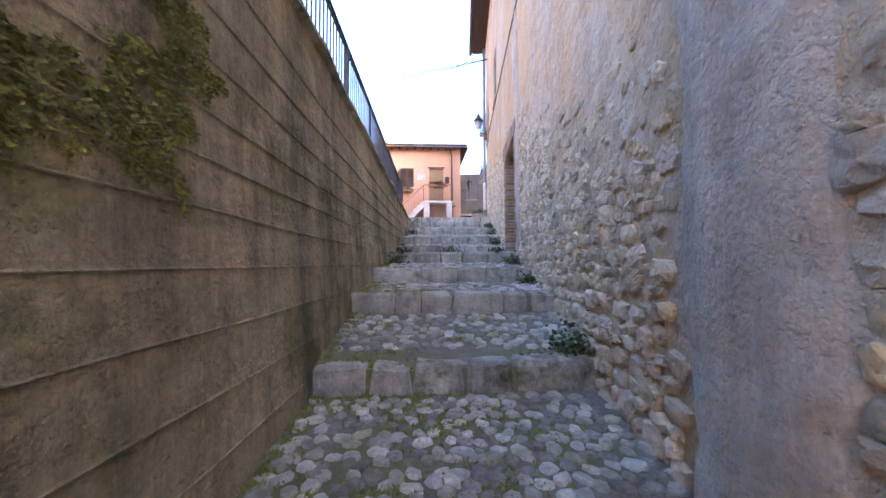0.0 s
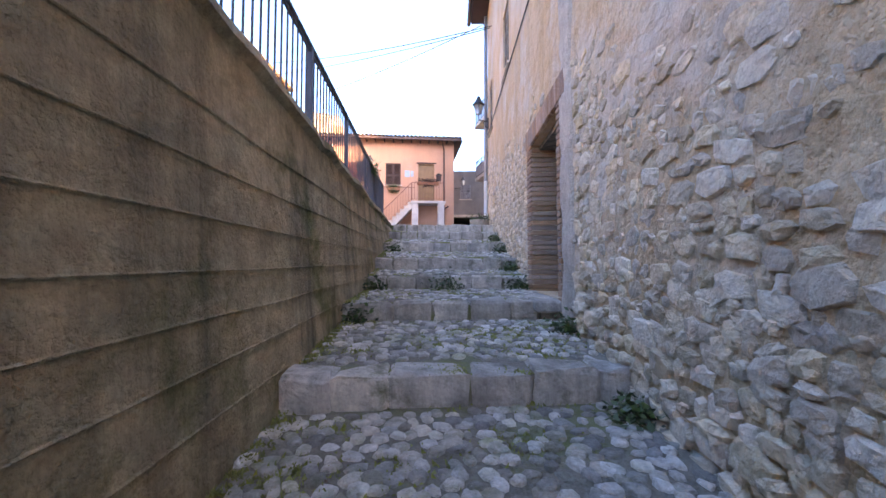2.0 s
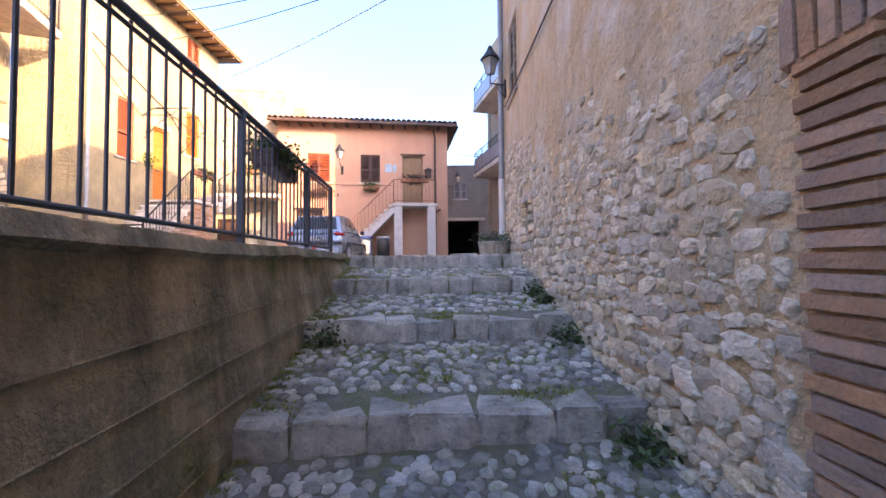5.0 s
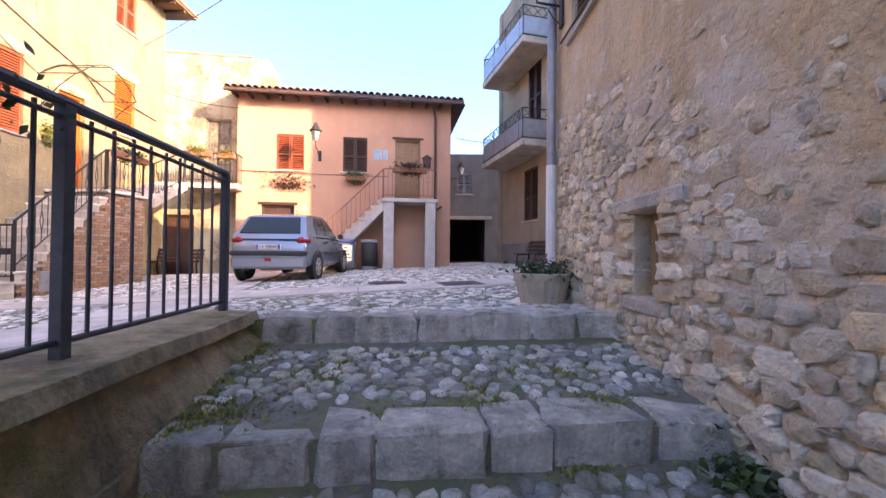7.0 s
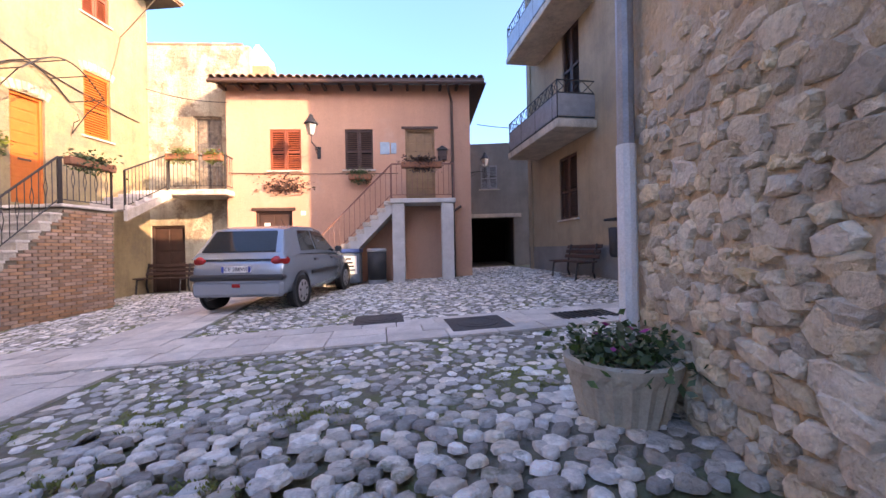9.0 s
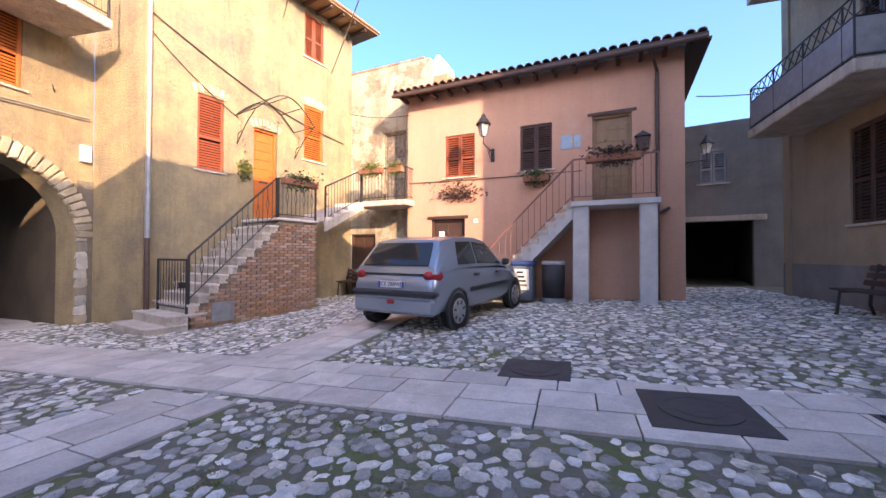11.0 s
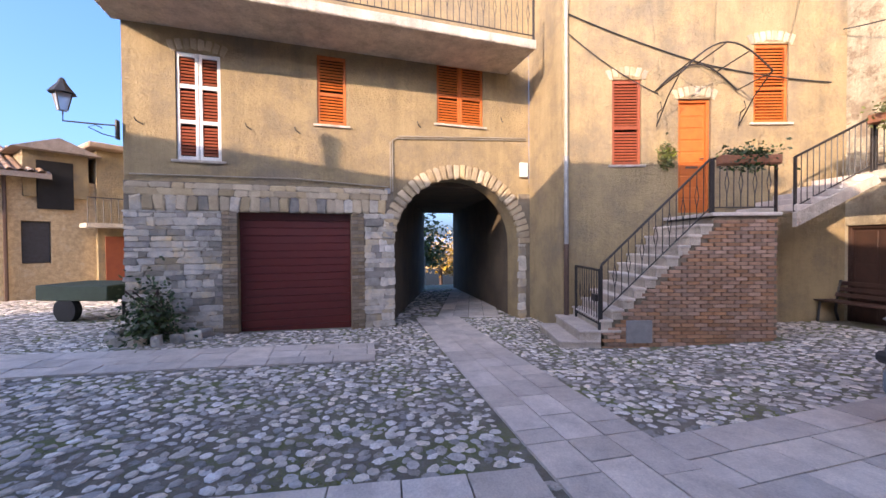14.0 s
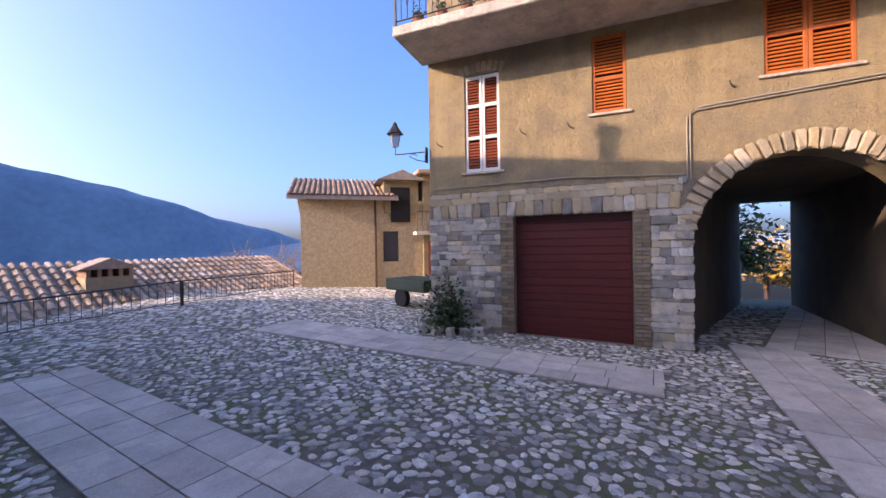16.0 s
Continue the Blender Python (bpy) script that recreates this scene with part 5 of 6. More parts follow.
bm = bmesh.new()
fs = (0.0, 0.5, 0.9, 1.0)
ring = []
for k in range(6):
    r_ = []
    for f in fs:
        p = side_point(k, f)
        r_.append(p)
    top = side_point(k, 1.0)
    r_.append(Vector((top.x * 0.75, top.y, top.z + 0.02)))
    pts = r_ + [Vector((-p.x, p.y, p.z)) for p in r_[::-1]]
    ring.append([bm.verts.new(p) for p in pts])
for a, b in zip(ring, ring[1:]):
    for k in range(len(a) - 1):
        bm.faces.new((a[k], a[k + 1], b[k + 1], b[k]))
bm.faces.new(ring[0]), bm.faces.new(ring[-1][::-1])
bmesh.ops.recalc_face_normals(bm, faces=bm.faces)
cabin = part("cabin", bm, SILVER, car, smooth=False)
bv = cabin.modifiers.new("soft", "BEVEL")
bv.width, bv.segments, bv.limit_method, bv.angle_limit = 0.08, 4, "ANGLE", radians(10)


def pane(name, pts, mat_, parent, push):
    """A thin pane through four or more points, lifted off the body."""
    bm = bmesh.new()
    n_ = (Vector(pts[1]) - Vector(pts[0])).cross(Vector(pts[2]) - Vector(pts[0])).normalized() * push
    a = [bm.verts.new(Vector(p) + n_) for p in pts]
    b = [bm.verts.new(Vector(p) - n_ * 0.3) for p in pts]
    bm.faces.new(a), bm.faces.new(b[::-1])
    for i in range(len(pts)):
        bm.faces.new((a[i], b[i], b[(i + 1) % len(pts)], a[(i + 1) % len(pts)]))
    bmesh.ops.recalc_face_normals(bm, faces=bm.faces)
    return part(name, bm, mat_, parent)


def lerp(a, b, f):
    return a + (b - a) * f


def sidep(y, f, sx):
    """Point on the glass line of the cabin side at length y."""
    for k in range(5):
        ya, yb = side_point(k, f).y, side_point(k + 1, f).y
        if ya <= y <= yb:
            p = lerp(side_point(k, f), side_point(k + 1, f), (y - ya) / (yb - ya))
            return Vector((sx * p.x, p.y, p.z))
    p = side_point(5 if y > 1 else 0, f)
    return Vector((sx * p.x, p.y, p.z))


for sx in (1, -1):
    for (ya, yb, ta, tb_) in ((0.10, 0.72, 0.22, 0.72), (0.80, 1.80, 0.80, 1.36)):
        pts = [sidep(ya, 0.12, sx), sidep(yb, 0.12, sx), sidep(tb_, 0.86, sx), sidep(ta, 0.86, sx)]
        pane("side_window", pts if sx > 0 else pts[::-1], GLASSD, car, 0.012)
    for i_, yy in enumerate((0.62, 1.52)):
        part("door_handle", box(bmesh.new(), sx * 0.835 - 0.012, sx * 0.835 + 0.02 * sx + 0.012, yy - 0.07, yy + 0.07, 0.80, 0.84, 0.006), BLACKP, car)
    part("side_moulding", B(sx * 0.845 - 0.012, sx * 0.845 + 0.012, 0.40, 1.86, 0.55, 0.62, 0.008), BLACKP, car)
    mir = part("mirror", B(sx * 0.86 - 0.06, sx * 0.86 + 0.08, 1.78, 1.90, 0.93, 1.06, 0.03), BLACKP, car)
    lamp_ = bmesh.new()
    bmesh.ops.create_icosphere(lamp_, subdivisions=3, radius=1.0, matrix=Matrix.Diagonal((0.15, 0.075, 0.085, 1)))
    tl_ = part("tail_lamp", lamp_, REDL, car, "red tail lamp", True)
    tl_.matrix_basis = Matrix.Translation((sx * 0.69, -0.505, 0.85)) @ pose(0, 0, 0, -12, 0, sx * 30)
bw = [(-0.62, -0.525, 0.99), (0.62, -0.525, 0.99), (0.53, -0.245, 1.33), (-0.53, -0.245, 1.33)]
pane("rear_window", bw, GLASSD, car, 0.03)
pane("windscreen", [(0.62, 2.12, 0.97), (-0.62, 2.12, 0.97), (-0.48, 1.52, 1.36), (0.48, 1.52, 1.36)], GLASSD, car, 0.02)
bump_ = part("bumper_strip", B(-0.79, 0.79, -0.655, -0.40, 0.53, 0.63, 0.03), BLACKP, car)
part("bumper", B(-0.77, 0.77, -0.64, -0.40, 0.26, 0.528, 0.05), SILVER, car)
part("fog_lamp", B(-0.07, 0.07, -0.655, -0.60, 0.42, 0.48, 0.012), REDL, car, "red rear fog lamp")
part("exhaust", T([(-0.5, -0.4, 0.24), (-0.5, -0.66, 0.23)], 0.03, 10), IRON, car)
part("roof_aerial", T([(0, 1.2, 1.44), (0, 0.95, 1.62)], 0.006), BLACKP, car)
plate = part("number_plate", B(-0.25, 0.25, -0.625, -0.606, 0.665, 0.765, 0.004), WHITE, car, "white number plate")
for sx in (-1, 1):
    part("plate_band", B(sx * 0.225 - 0.02, sx * 0.225 + 0.02, -0.63, -0.6255, 0.668, 0.762), mat("plate_blue", (0.02, 0.06, 0.30), None, 0.5, 5, 50, 0.0), plate, "blue band")


def writing(name, text, size, m_, material, parent=None):
    cu_ = bpy.data.curves.new(name, "FONT")
    cu_.body, cu_.size, cu_.align_x, cu_.align_y, cu_.extrude = text, size, "CENTER", "CENTER", 0.0015
    ob = new(name, cu_)
    dg = bpy.context.evaluated_depsgraph_get()
    me_ = bpy.data.meshes.new_from_object(ob.evaluated_get(dg))
    bpy.data.objects.remove(ob)
    me_.materials.append(material)
    o2 = new(name, me_)
    if parent:
        o2.parent = parent
    o2.matrix_basis = m_
    return o2


writing("plate_writing", "CE 288WJ", 0.092, Matrix.Translation((0, -0.628, 0.715)) @ pose(0, 0, 0, 90), BLACKP, plate)
for sx in (1, -1):
    for yy in (0.0, 2.44):
        wh = part("wheel", lathe([(0.02, -0.09), (0.20, -0.095), (0.275, -0.09), (0.292, -0.05), (0.292, 0.05), (0.275, 0.09), (0.20, 0.095), (0.02, 0.09)], 28), TYRE, car, "black tyre", True)
        wh.matrix_basis = Matrix.Translation((sx * 0.745, yy, 0.285)) @ pose(0, 0, 0, 0, 90)
        rim = part("rim", lathe([(0.03, 0.10), (0.06, 0.115), (0.16, 0.098), (0.195, 0.105), (0.20, 0.09)], 20), ALLOY, wh, "grey wheel trim", True)
        rim.matrix_basis = pose(0, 0, 0, 0 if sx > 0 else 180)
        for q in range(7):
            s_ = part("vent", B(0.11, 0.17, -0.018, 0.018, 0.103, 0.108, 0.002), BLACKP, wh)
            s_.matrix_basis = pose(0, 0, 0, 0 if sx > 0 else 180) @ pose(0, 0, 0, 0, 0, q * 360 / 7)
        ar = part("wheel_arch", lathe([(0.345, -0.02), (0.345, 0.02), (0.30, 0.021), (0.30, -0.019)], 28), BLACKP, car)
        ar.matrix_basis = Matrix.Translation((sx * 0.825, yy, 0.30)) @ pose(0, 0, 0, 0, 90)

# ---- bins, benches, planter ----
BINB = mat("grey_blue_bin", (0.12, 0.16, 0.20), None, 0.55, 5, 60, 0.1)
b1 = thing("recycling_bin", "grey square recycling bin with blue lid and poster", "bin", Matrix.Translation((-0.25, 17.0, G(-0.25, 17.0) + 0.02)))
part("body", B(-0.24, 0.24, -0.24, 0.24, 0.04, 0.86, 0.03), BINB, b1)
part("lid", B(-0.27, 0.27, -0.27, 0.27, 0.862, 0.97, 0.03), mat("blue_lid", (0.03, 0.07, 0.22), None, 0.5, 5, 60, 0.05), b1, "blue lid")
po = part("poster", B(-0.17, 0.17, -0.248, -0.242, 0.3, 0.78), WHITE, b1, "white poster")
for k in range(4):
    part("writing_bar", B(-0.12, 0.12 - 0.03 * k, -0.252, -0.249, 0.38 + 0.1 * k, 0.43 + 0.1 * k), BLACKP if k else BINB, po)
b2 = thing("round_bin", "black round litter bin with pale metal rim", "bin", Matrix.Translation((0.42, 17.05, G(0.42, 17.0) + 0.02)))
part("body", lathe([(0.25, 0.1), (0.26, 0.5), (0.26, 0.86)], 24), BLACKP, b2, smooth=True)
part("rim", lathe([(0.27, 0.861), (0.275, 0.9), (0.25, 0.95)], 24), ZINC, b2)
part("foot", lathe([(0.26, -0.02), (0.26, 0.099)], 24), ZINC, b2)


def bench(m_, label):
    t = thing("bench", label, "bench", m_, "benches")
    for x in (-0.6, 0.6):
        part("iron_end", tube(T([(x, -0.25, 0), (x, -0.2, 0.4), (x, 0.2, 0.42), (x, 0.3, 0.85)], 0.025), [(x, 0.25, 0), (x, 0.18, 0.2), (x, 0.2, 0.42)], 0.025), IRON, t)
    for k in range(4):
        part("seat_slat", B(-0.8, 0.8, -0.24 + k * 0.11, -0.15 + k * 0.11, 0.42, 0.455, 0.008), BROWN, t)
    for k in range(3):
        s_ = part("back_slat", B(-0.8, 0.8, -0.015, 0.015, -0.045, 0.045, 0.008), BROWN, t)
        s_.matrix_basis = Matrix.Translation((0, 0.225 + 0.04 * k, 0.55 + k * 0.12)) @ pose(0, 0, 0, -15)


mrb = RM @ Matrix.Translation((3.9, -0.5, G(5.3, 15.8) - 0.03))
bench(mrb, "dark wooden slatted bench with iron ends by the buff wall")
bench(Matrix.Translation((-5.9, 18.0, G(-5.9, 17.9))), "dark wooden bench in the shade under the balcony")
PLC = mat("aged_planter_cement", (0.50, 0.44, 0.34), (0.40, 0.35, 0.27), 0.9, 5, 50, 0.4, third=(0.22, 0.22, 0.13), tscale=3)
pl = thing("stone_planter", "fluted cement planter with leafy plants and flowers", "planter", Matrix.Translation((2.80, 8.45, ground_z(2.80, 8.45) - 0.02)) @ Matrix.Scale(0.74, 4))
prof = lathe([(0.27, 0), (0.30, 0.03), (0.38, 0.34), (0.41, 0.40), (0.42, 0.46), (0.37, 0.47), (0.35, 0.40)], 40)
for v in prof.verts:
    a_ = math.atan2(v.co.y, v.co.x)
    if v.co.z < 0.38:
        v.co.xy *= 1 + 0.03 * math.cos(20 * a_)
part("bowl", prof, PLC, pl)
V_, F_ = leaves(77, 700, (0.5, 0.5, 0.24), 0.06, 0.06)
fo = joined("foliage", V_, F_, LEAF, pl)
fo.location = (0, 0, 0.44)
V_, F_ = leaves(78, 16, (0.4, 0.4, 0.3), 0.05)
fo = joined("blossoms", V_, F_, mat("magenta_petal", (0.5, 0.03, 0.22), None, 0.6, 9, 60, 0.0), pl, "magenta blossoms")
fo.location = (0, 0, 0.46)
pole = thing("drain_pole", "tall pale drainpipe at the end of the stone wall", "pipe")
part("lower_pipe", T([(AX(8.86) - 0.09, 8.86, ground_z(3, 8.86) - 0.1), (AX(8.86) - 0.09, 8.86, 1.9)], 0.062, 10), WHITE, pole, "white lower pipe")
part("upper_pipe", T([(AX(8.86) - 0.09, 8.86, 1.9), (AX(8.86) - 0.07, 8.86, 7.2)], 0.055, 10), ZINC, pole)
eav = thing("stair_house_eaves", "wooden eaves with terracotta tiles", "eaves", AM.copy(), kind="structure")
part("boards", B(-0.4, AL, -0.5, 0.5, ATOP + 0.01, ATOP + 0.08), BROWN, eav)
part("tile_edge", B(-0.45, AL, -0.55, 0.5, ATOP + 0.085, ATOP + 0.16, 0.02), TERRA, eav)
part("gutter", T([(-0.45, -0.58, ATOP + 0.02), (AL, -0.58, ATOP + 0.02)], 0.06, 8), COPPER, eav)
part("cable", T([(0.3, -0.03, 3.3), (4, -0.03, 3.15), (9, -0.03, 2.95), (AL, -0.03, 2.9)], 0.012), CABLE, eav)
stc = thing("roof_chimney", "square chimney on the stair house roof", "chimney", AM @ Matrix.Translation((au(-0.6), 1.2, ATOP)))
part("stack", B(-0.09, 0.09, -0.09, 0.09, 0, 1.25), CEMENT, stc)
part("cowl", lathe([(0.16, 1.25), (0.17, 1.32), (0.15, 1.45), (0.05, 1.5)], 12), TERRA, stc)

# ---- balconies on the buff house ----
for zb, lab in ((4.25, "lower"), (7.3, "upper")):
    t = thing("house_balcony", "cement balcony with dark iron railing and pale panels", "balcony", RM.copy(), "buff house balconies")
    part("slab", B(0.9, 4.3, -1.05, -0.004, zb - 0.2, zb, 0.02), CEMENT, t)
    GP = BLUEB if lab == "upper" else ZINC
    for (a, b) in (((0.95, -1.0), (4.25, -1.0)), ((0.95, -1.0), (0.95, -0.05)), ((4.25, -1.0), (4.25, -0.05))):
        for dz in (0.05, 0.62, 0.92):
            part("rail", T([(*a, zb + dz), (*b, zb + dz)], 0.016), IRON, t)
        L = math.dist(a, b)
        n_ = max(2, int(L / 0.24))
        for i in range(n_ + 1):
            p = [a[k] + (b[k] - a[k]) * i / n_ for k in (0, 1)]
            if i % 4 == 0:
                part("post", T([(*p, zb), (*p, zb + 0.92)], 0.016), IRON, t)
            if i < n_:
                q = [a[k] + (b[k] - a[k]) * (i + 1) / n_ for k in (0, 1)]
                bmx = tube(T([(*p, zb + 0.62), (*q, zb + 0.92)], 0.009, 5), [(*p, zb + 0.92), (*q, zb + 0.62)], 0.009, 5)
                part("cross_bar", bmx, IRON, t)
        d_ = 0.01
        part("panel", B(min(a[0], b[0]) - d_, max(a[0], b[0]) + d_, min(a[1], b[1]) - d_, max(a[1], b[1]) + d_, zb + 0.08, zb + 0.60), GP, t)
tagged(part("baseboard_buff_house", B(0, RL, -0.012, -0.002, -0.5, 1.25), GREYR), "darker grey plinth of the buff house", "plinth", kind="structure").matrix_world = RM

lb = thing("litter_bin", "black metal litter bin on a post by the buff wall", "bin", RM @ Matrix.Translation((5.55, -0.35, G(6, 14) - 0.02)))
part("post", T([(0, 0.12, 0), (0, 0.12, 1.35)], 0.03, 8), IRON, lb)
part("body", lathe([(0.15, 0.55), (0.19, 0.62), (0.20, 1.15), (0.18, 1.16)], 20), BLACKP, lb, smooth=True)
part("lid", B(-0.22, 0.22, -0.22, 0.14, 1.30, 1.35, 0.02), BLACKP, lb)

# ---- covers in the paving ----
CAST = mat("cast_iron_cover", (0.085, 0.07, 0.06), (0.06, 0.05, 0.045), 0.65, 8, 60, 0.5)
for (x, y, w, d, lab) in ((1.08, 11.68, 0.66, 0.62, "square"), (2.35, 11.05, 0.72, 0.72, "square")):
    z = G(x, y) + 0.026
    t = thing("manhole_cover", "dark rusty square cast-iron manhole cover", "manhole cover", Matrix.Translation((x, y, z)) @ pose(0, 0, 0, 0.8, -2, 6), "manhole covers")
    part("frame", B(-w / 2, w / 2, -d / 2, d / 2, -0.05, 0.004, 0.004), CAST, t)
    part("lid", lathe([(0.26, 0.004), (0.26, 0.012), (0.22, 0.012), (0.215, 0.008), (0.16, 0.008), (0.155, 0.013), (0.02, 0.013)], 28), CAST, t)
t = thing("drain_grate", "dark cast-iron drain grate in the slabs", "drain grate", Matrix.Translation((3.75, 11.15, G(3.75, 11.15) + 0.026)) @ pose(0, 0, 0, 0.8, -2, 6))
part("frame", B(-0.38, 0.38, -0.24, 0.24, -0.05, 0.0), CAST, t)
for k in range(10):
    part("bar", B(-0.34 + 0.07 * k, -0.31 + 0.07 * k, -0.2, 0.2, 0.001, 0.014), IRON, t)

# ---- garage front: pipes, boxes, balcony railing, canopy ----
cp = thing("rain_pipe", "pale blue-grey rain pipe at the house corner", "pipe")
pc = (CM @ Vector((0.06, -0.07, 0)))
part("upper_pipe", T([(pc.x, pc.y, 3.6), (pc.x, pc.y, OTOP)], 0.045, 8), CABLEG, cp)
part("lower_pipe", T([(pc.x, pc.y, 1.75), (pc.x, pc.y, 3.6)], 0.05, 8), ZINC, cp)
part("foot_pipe", T([(pc.x, pc.y, -0.3), (pc.x, pc.y, 1.75)], 0.055, 8), COPPER, cp, "rusty iron foot pipe")
cd = thing("wall_conduit", "thin grey conduits across the garage front", "conduit", BM.copy(), kind="structure")
c0 = bu(9.0)
for k in range(2):
    o = 0.05 * k
    part("conduit", T([(c0 - 0.15 + o, -0.03, 2.95), (c0 - 0.15 + o, -0.03, 4.05 + o), (c0 + o, -0.03, 4.15 + o), (BL - 0.1, -0.03, 4.35 + o)], 0.013), CABLEG, cd)
part("conduit", T([(0.1, -0.03, 3.12), (3, -0.03, 3.15), (c0 - 0.2, -0.03, 3.05)], 0.012), CABLEG, cd)
part("junction_box", B(c0 - 0.28, c0 - 0.16, -0.06, -0.002, 2.9, 3.02, 0.01), ZINC, cd)
part("meter_box", B(BL - 0.28, BL - 0.08, -0.09, -0.002, 3.42, 3.78, 0.01), WHITE, cd, "white meter box")
for u, z in ((bu(4.3), 4.05), (bu(6.1), 4.1), (bu(7.0), 4.1), (bu(9.55), 4.45), (bu(11.6), 4.75)):
    part("hook", T([(u, 0, z), (u - 0.08, -0.09, z + 0.04), (u - 0.1, -0.1, z + 0.1)], 0.012), IRON, cd)
iron_rail("garage_balcony_railing", "black iron balcony railing with plant pots", tuple((BM @ Vector((-0.1, -1.3, 0)))[:2]), tuple((BM @ Vector((BL - 0.65, -1.3, 0)))[:2]), 6.12, 6.12, 1.0, 0.13, None, True)
for k in range(5):
    pt_ = thing("plant_pot", "small terracotta pot with a green plant", "plant pot", BM @ Matrix.Translation((0.3 + 0.5 * k, -1.12, 6.12)), "pots on the balcony")
    part("pot", lathe([(0.07, 0), (0.11, 0.16), (0.12, 0.18)], 14), TERRAC, pt_)
    V_, F_ = leaves(90 + k, 90, (0.16, 0.16, 0.2), 0.05)
    fo = joined("foliage", V_, F_, LEAF, pt_)
    fo.location = (0, 0, 0.17)
cn = thing("iron_canopy", "wrought iron arched canopy over the orange door", "canopy", CM @ Matrix.Translation(((C_OD[0] + C_OD[1]) / 2, 0, 4.95)))
for yy in (-0.05, -0.95):
    part("hoop", T([(-0.85 + 1.7 * k / 12, yy, 0.55 * math.sin(math.pi * k / 12)) for k in range(13)], 0.016), IRON, cn)
for k in (0, 3, 6, 9, 12):
    part("stay", T([(-0.85 + 1.7 * k / 12, -0.05, 0.55 * math.sin(math.pi * k / 12)), (-0.85 + 1.7 * k / 12, -0.95, 0.55 * math.sin(math.pi * k / 12))], 0.012), IRON, cn)
for sx in (-1, 1):
    part("scroll", T([(sx * 0.85, -0.9, 0), (sx * 0.85, -0.5, -0.3), (sx * 0.85, -0.1, -0.75), (sx * 0.85, -0.15, -0.5), (sx * 0.85, -0.3, -0.45), (sx * 0.85, -0.25, -0.3)], 0.012), IRON, cn)
bs = thing("corner_bush", "dark green bush in a small stone bed by the garage", "bush", Matrix.Translation((*(BM @ Vector((0.55, -0.45, 0)))[:2], G(-7, 4.4))))
V_, F_ = leaves(55, 1500, (0.62, 0.5, 0.95), 0.07)
joined("foliage", V_, F_, LEAF, bs)
for k in range(5):
    part("branch", T([(0, 0, -0.05), (rr.uniform(-0.2, 0.2), rr.uniform(-0.2, 0.2), 0.5), (rr.uniform(-0.4, 0.4), rr.uniform(-0.3, 0.3), 0.95)], 0.014, 5), BROWN, bs)
kb = thing("bush_bed_kerb", "ring of small grey kerb stones round the bush", "kerb")
for k in range(9):
    a_ = -0.2 + k * math.pi / 8
    p = BM @ Vector((0.6 - 0.75 * math.cos(a_), -0.10 - 0.72 * math.sin(a_), 0))
    shared("stone", GST[k % 5], kb, Matrix.Translation((p.x, p.y, G(p.x, p.y) + 0.06)) @ pose(0, 0, 0, 0, 0, 40 * k) @ Matrix.Diagonal((0.26, 0.14, 0.2, 1)))

# ---- lower side of the square: fence, roofs, house, far hills ----
iron_rail("terrace_fence", "low thin grey iron fence along the terrace edge", (-1.2, -3.2), (-5.2, -3.5), G(-1.2, -3.2), G(-5.2, -3.5), 0.72, 0.2, GIRON, False)
iron_rail("terrace_fence", "low thin grey iron fence along the terrace edge", (-5.25, -3.5), (-10.2, -5.3), G(-5.2, -3.5), G(-10.2, -5.3), 0.72, 0.2, GIRON, False)
PALE = mat("pale_roof_tile", (0.55, 0.40, 0.29), (0.40, 0.29, 0.21), 0.9, 5, 40, 0.5, vary=0.35, island=True, third=(0.20, 0.17, 0.13), tscale=2)
lr = thing("lower_house", "low house with weathered pantile roof below the terrace", "house", Matrix.Translation((0, 0, 0.45)))
RX0, RX1 = -11.5, -0.75
part("wall", B(RX0 + 0.3, RX1 - 0.3, -10.4, -5.2, -5, -0.45), BSTONE, lr)
part("roof", prism([(-4.9, -0.55), (-9.0, 1.0), (-13, -0.6), (-13, -0.75), (-9.0, 0.85), (-4.9, -0.7)], RX0, RX1), PALE, lr).matrix_basis = Matrix(((0, 1, 0, 0), (1, 0, 0, 0), (0, 0, 1, 0), (0, 0, 0, 1)))
V, F = [], []
sl_ = math.atan2(1.55, 4.1)
for i in range(int((RX1 - RX0) / 0.27)):
    for j in range(9):
        k0 = len(V)
        x, yy = RX0 + 0.13 + i * 0.27, -4.85 - j * 0.47
        for (dy, r) in ((0, 0.115), (-0.5, 0.095)):
            for k in range(5):
                a_ = math.pi * k / 4
                V.append((x + r * math.cos(a_), yy + dy, -0.54 + (-(yy + dy) - 4.9) * 0.378 + r * math.sin(a_) * 0.85 + (0.02 if dy == 0 else 0)))
        for k in range(4):
            F.append((k0 + k, k0 + k + 1, k0 + 6 + k, k0 + 5 + k))
        F.append(tuple(k0 + k for k in range(5)))
joined("roof_tiles", V, F, PALE, lr, "pale weathered pantiles")["kind"] = "stuff"
V, F = [], []
lc = part("chimney", B(-5.1, -3.9, -7.6, -6.7, -0.4, 0.62), BSTONE, lr)
part("chimney_cap", prism([(-5.3, 0.87), (-3.7, 0.87), (-4.5, 1.22)], -7.75, -6.55), PALE, lr)
for k in range(5):
    part("chimney_pier", B(-5.1 + 0.27 * k, -5.0 + 0.27 * k, -7.6, -6.7, 0.62, 0.87), BRICK, lr)
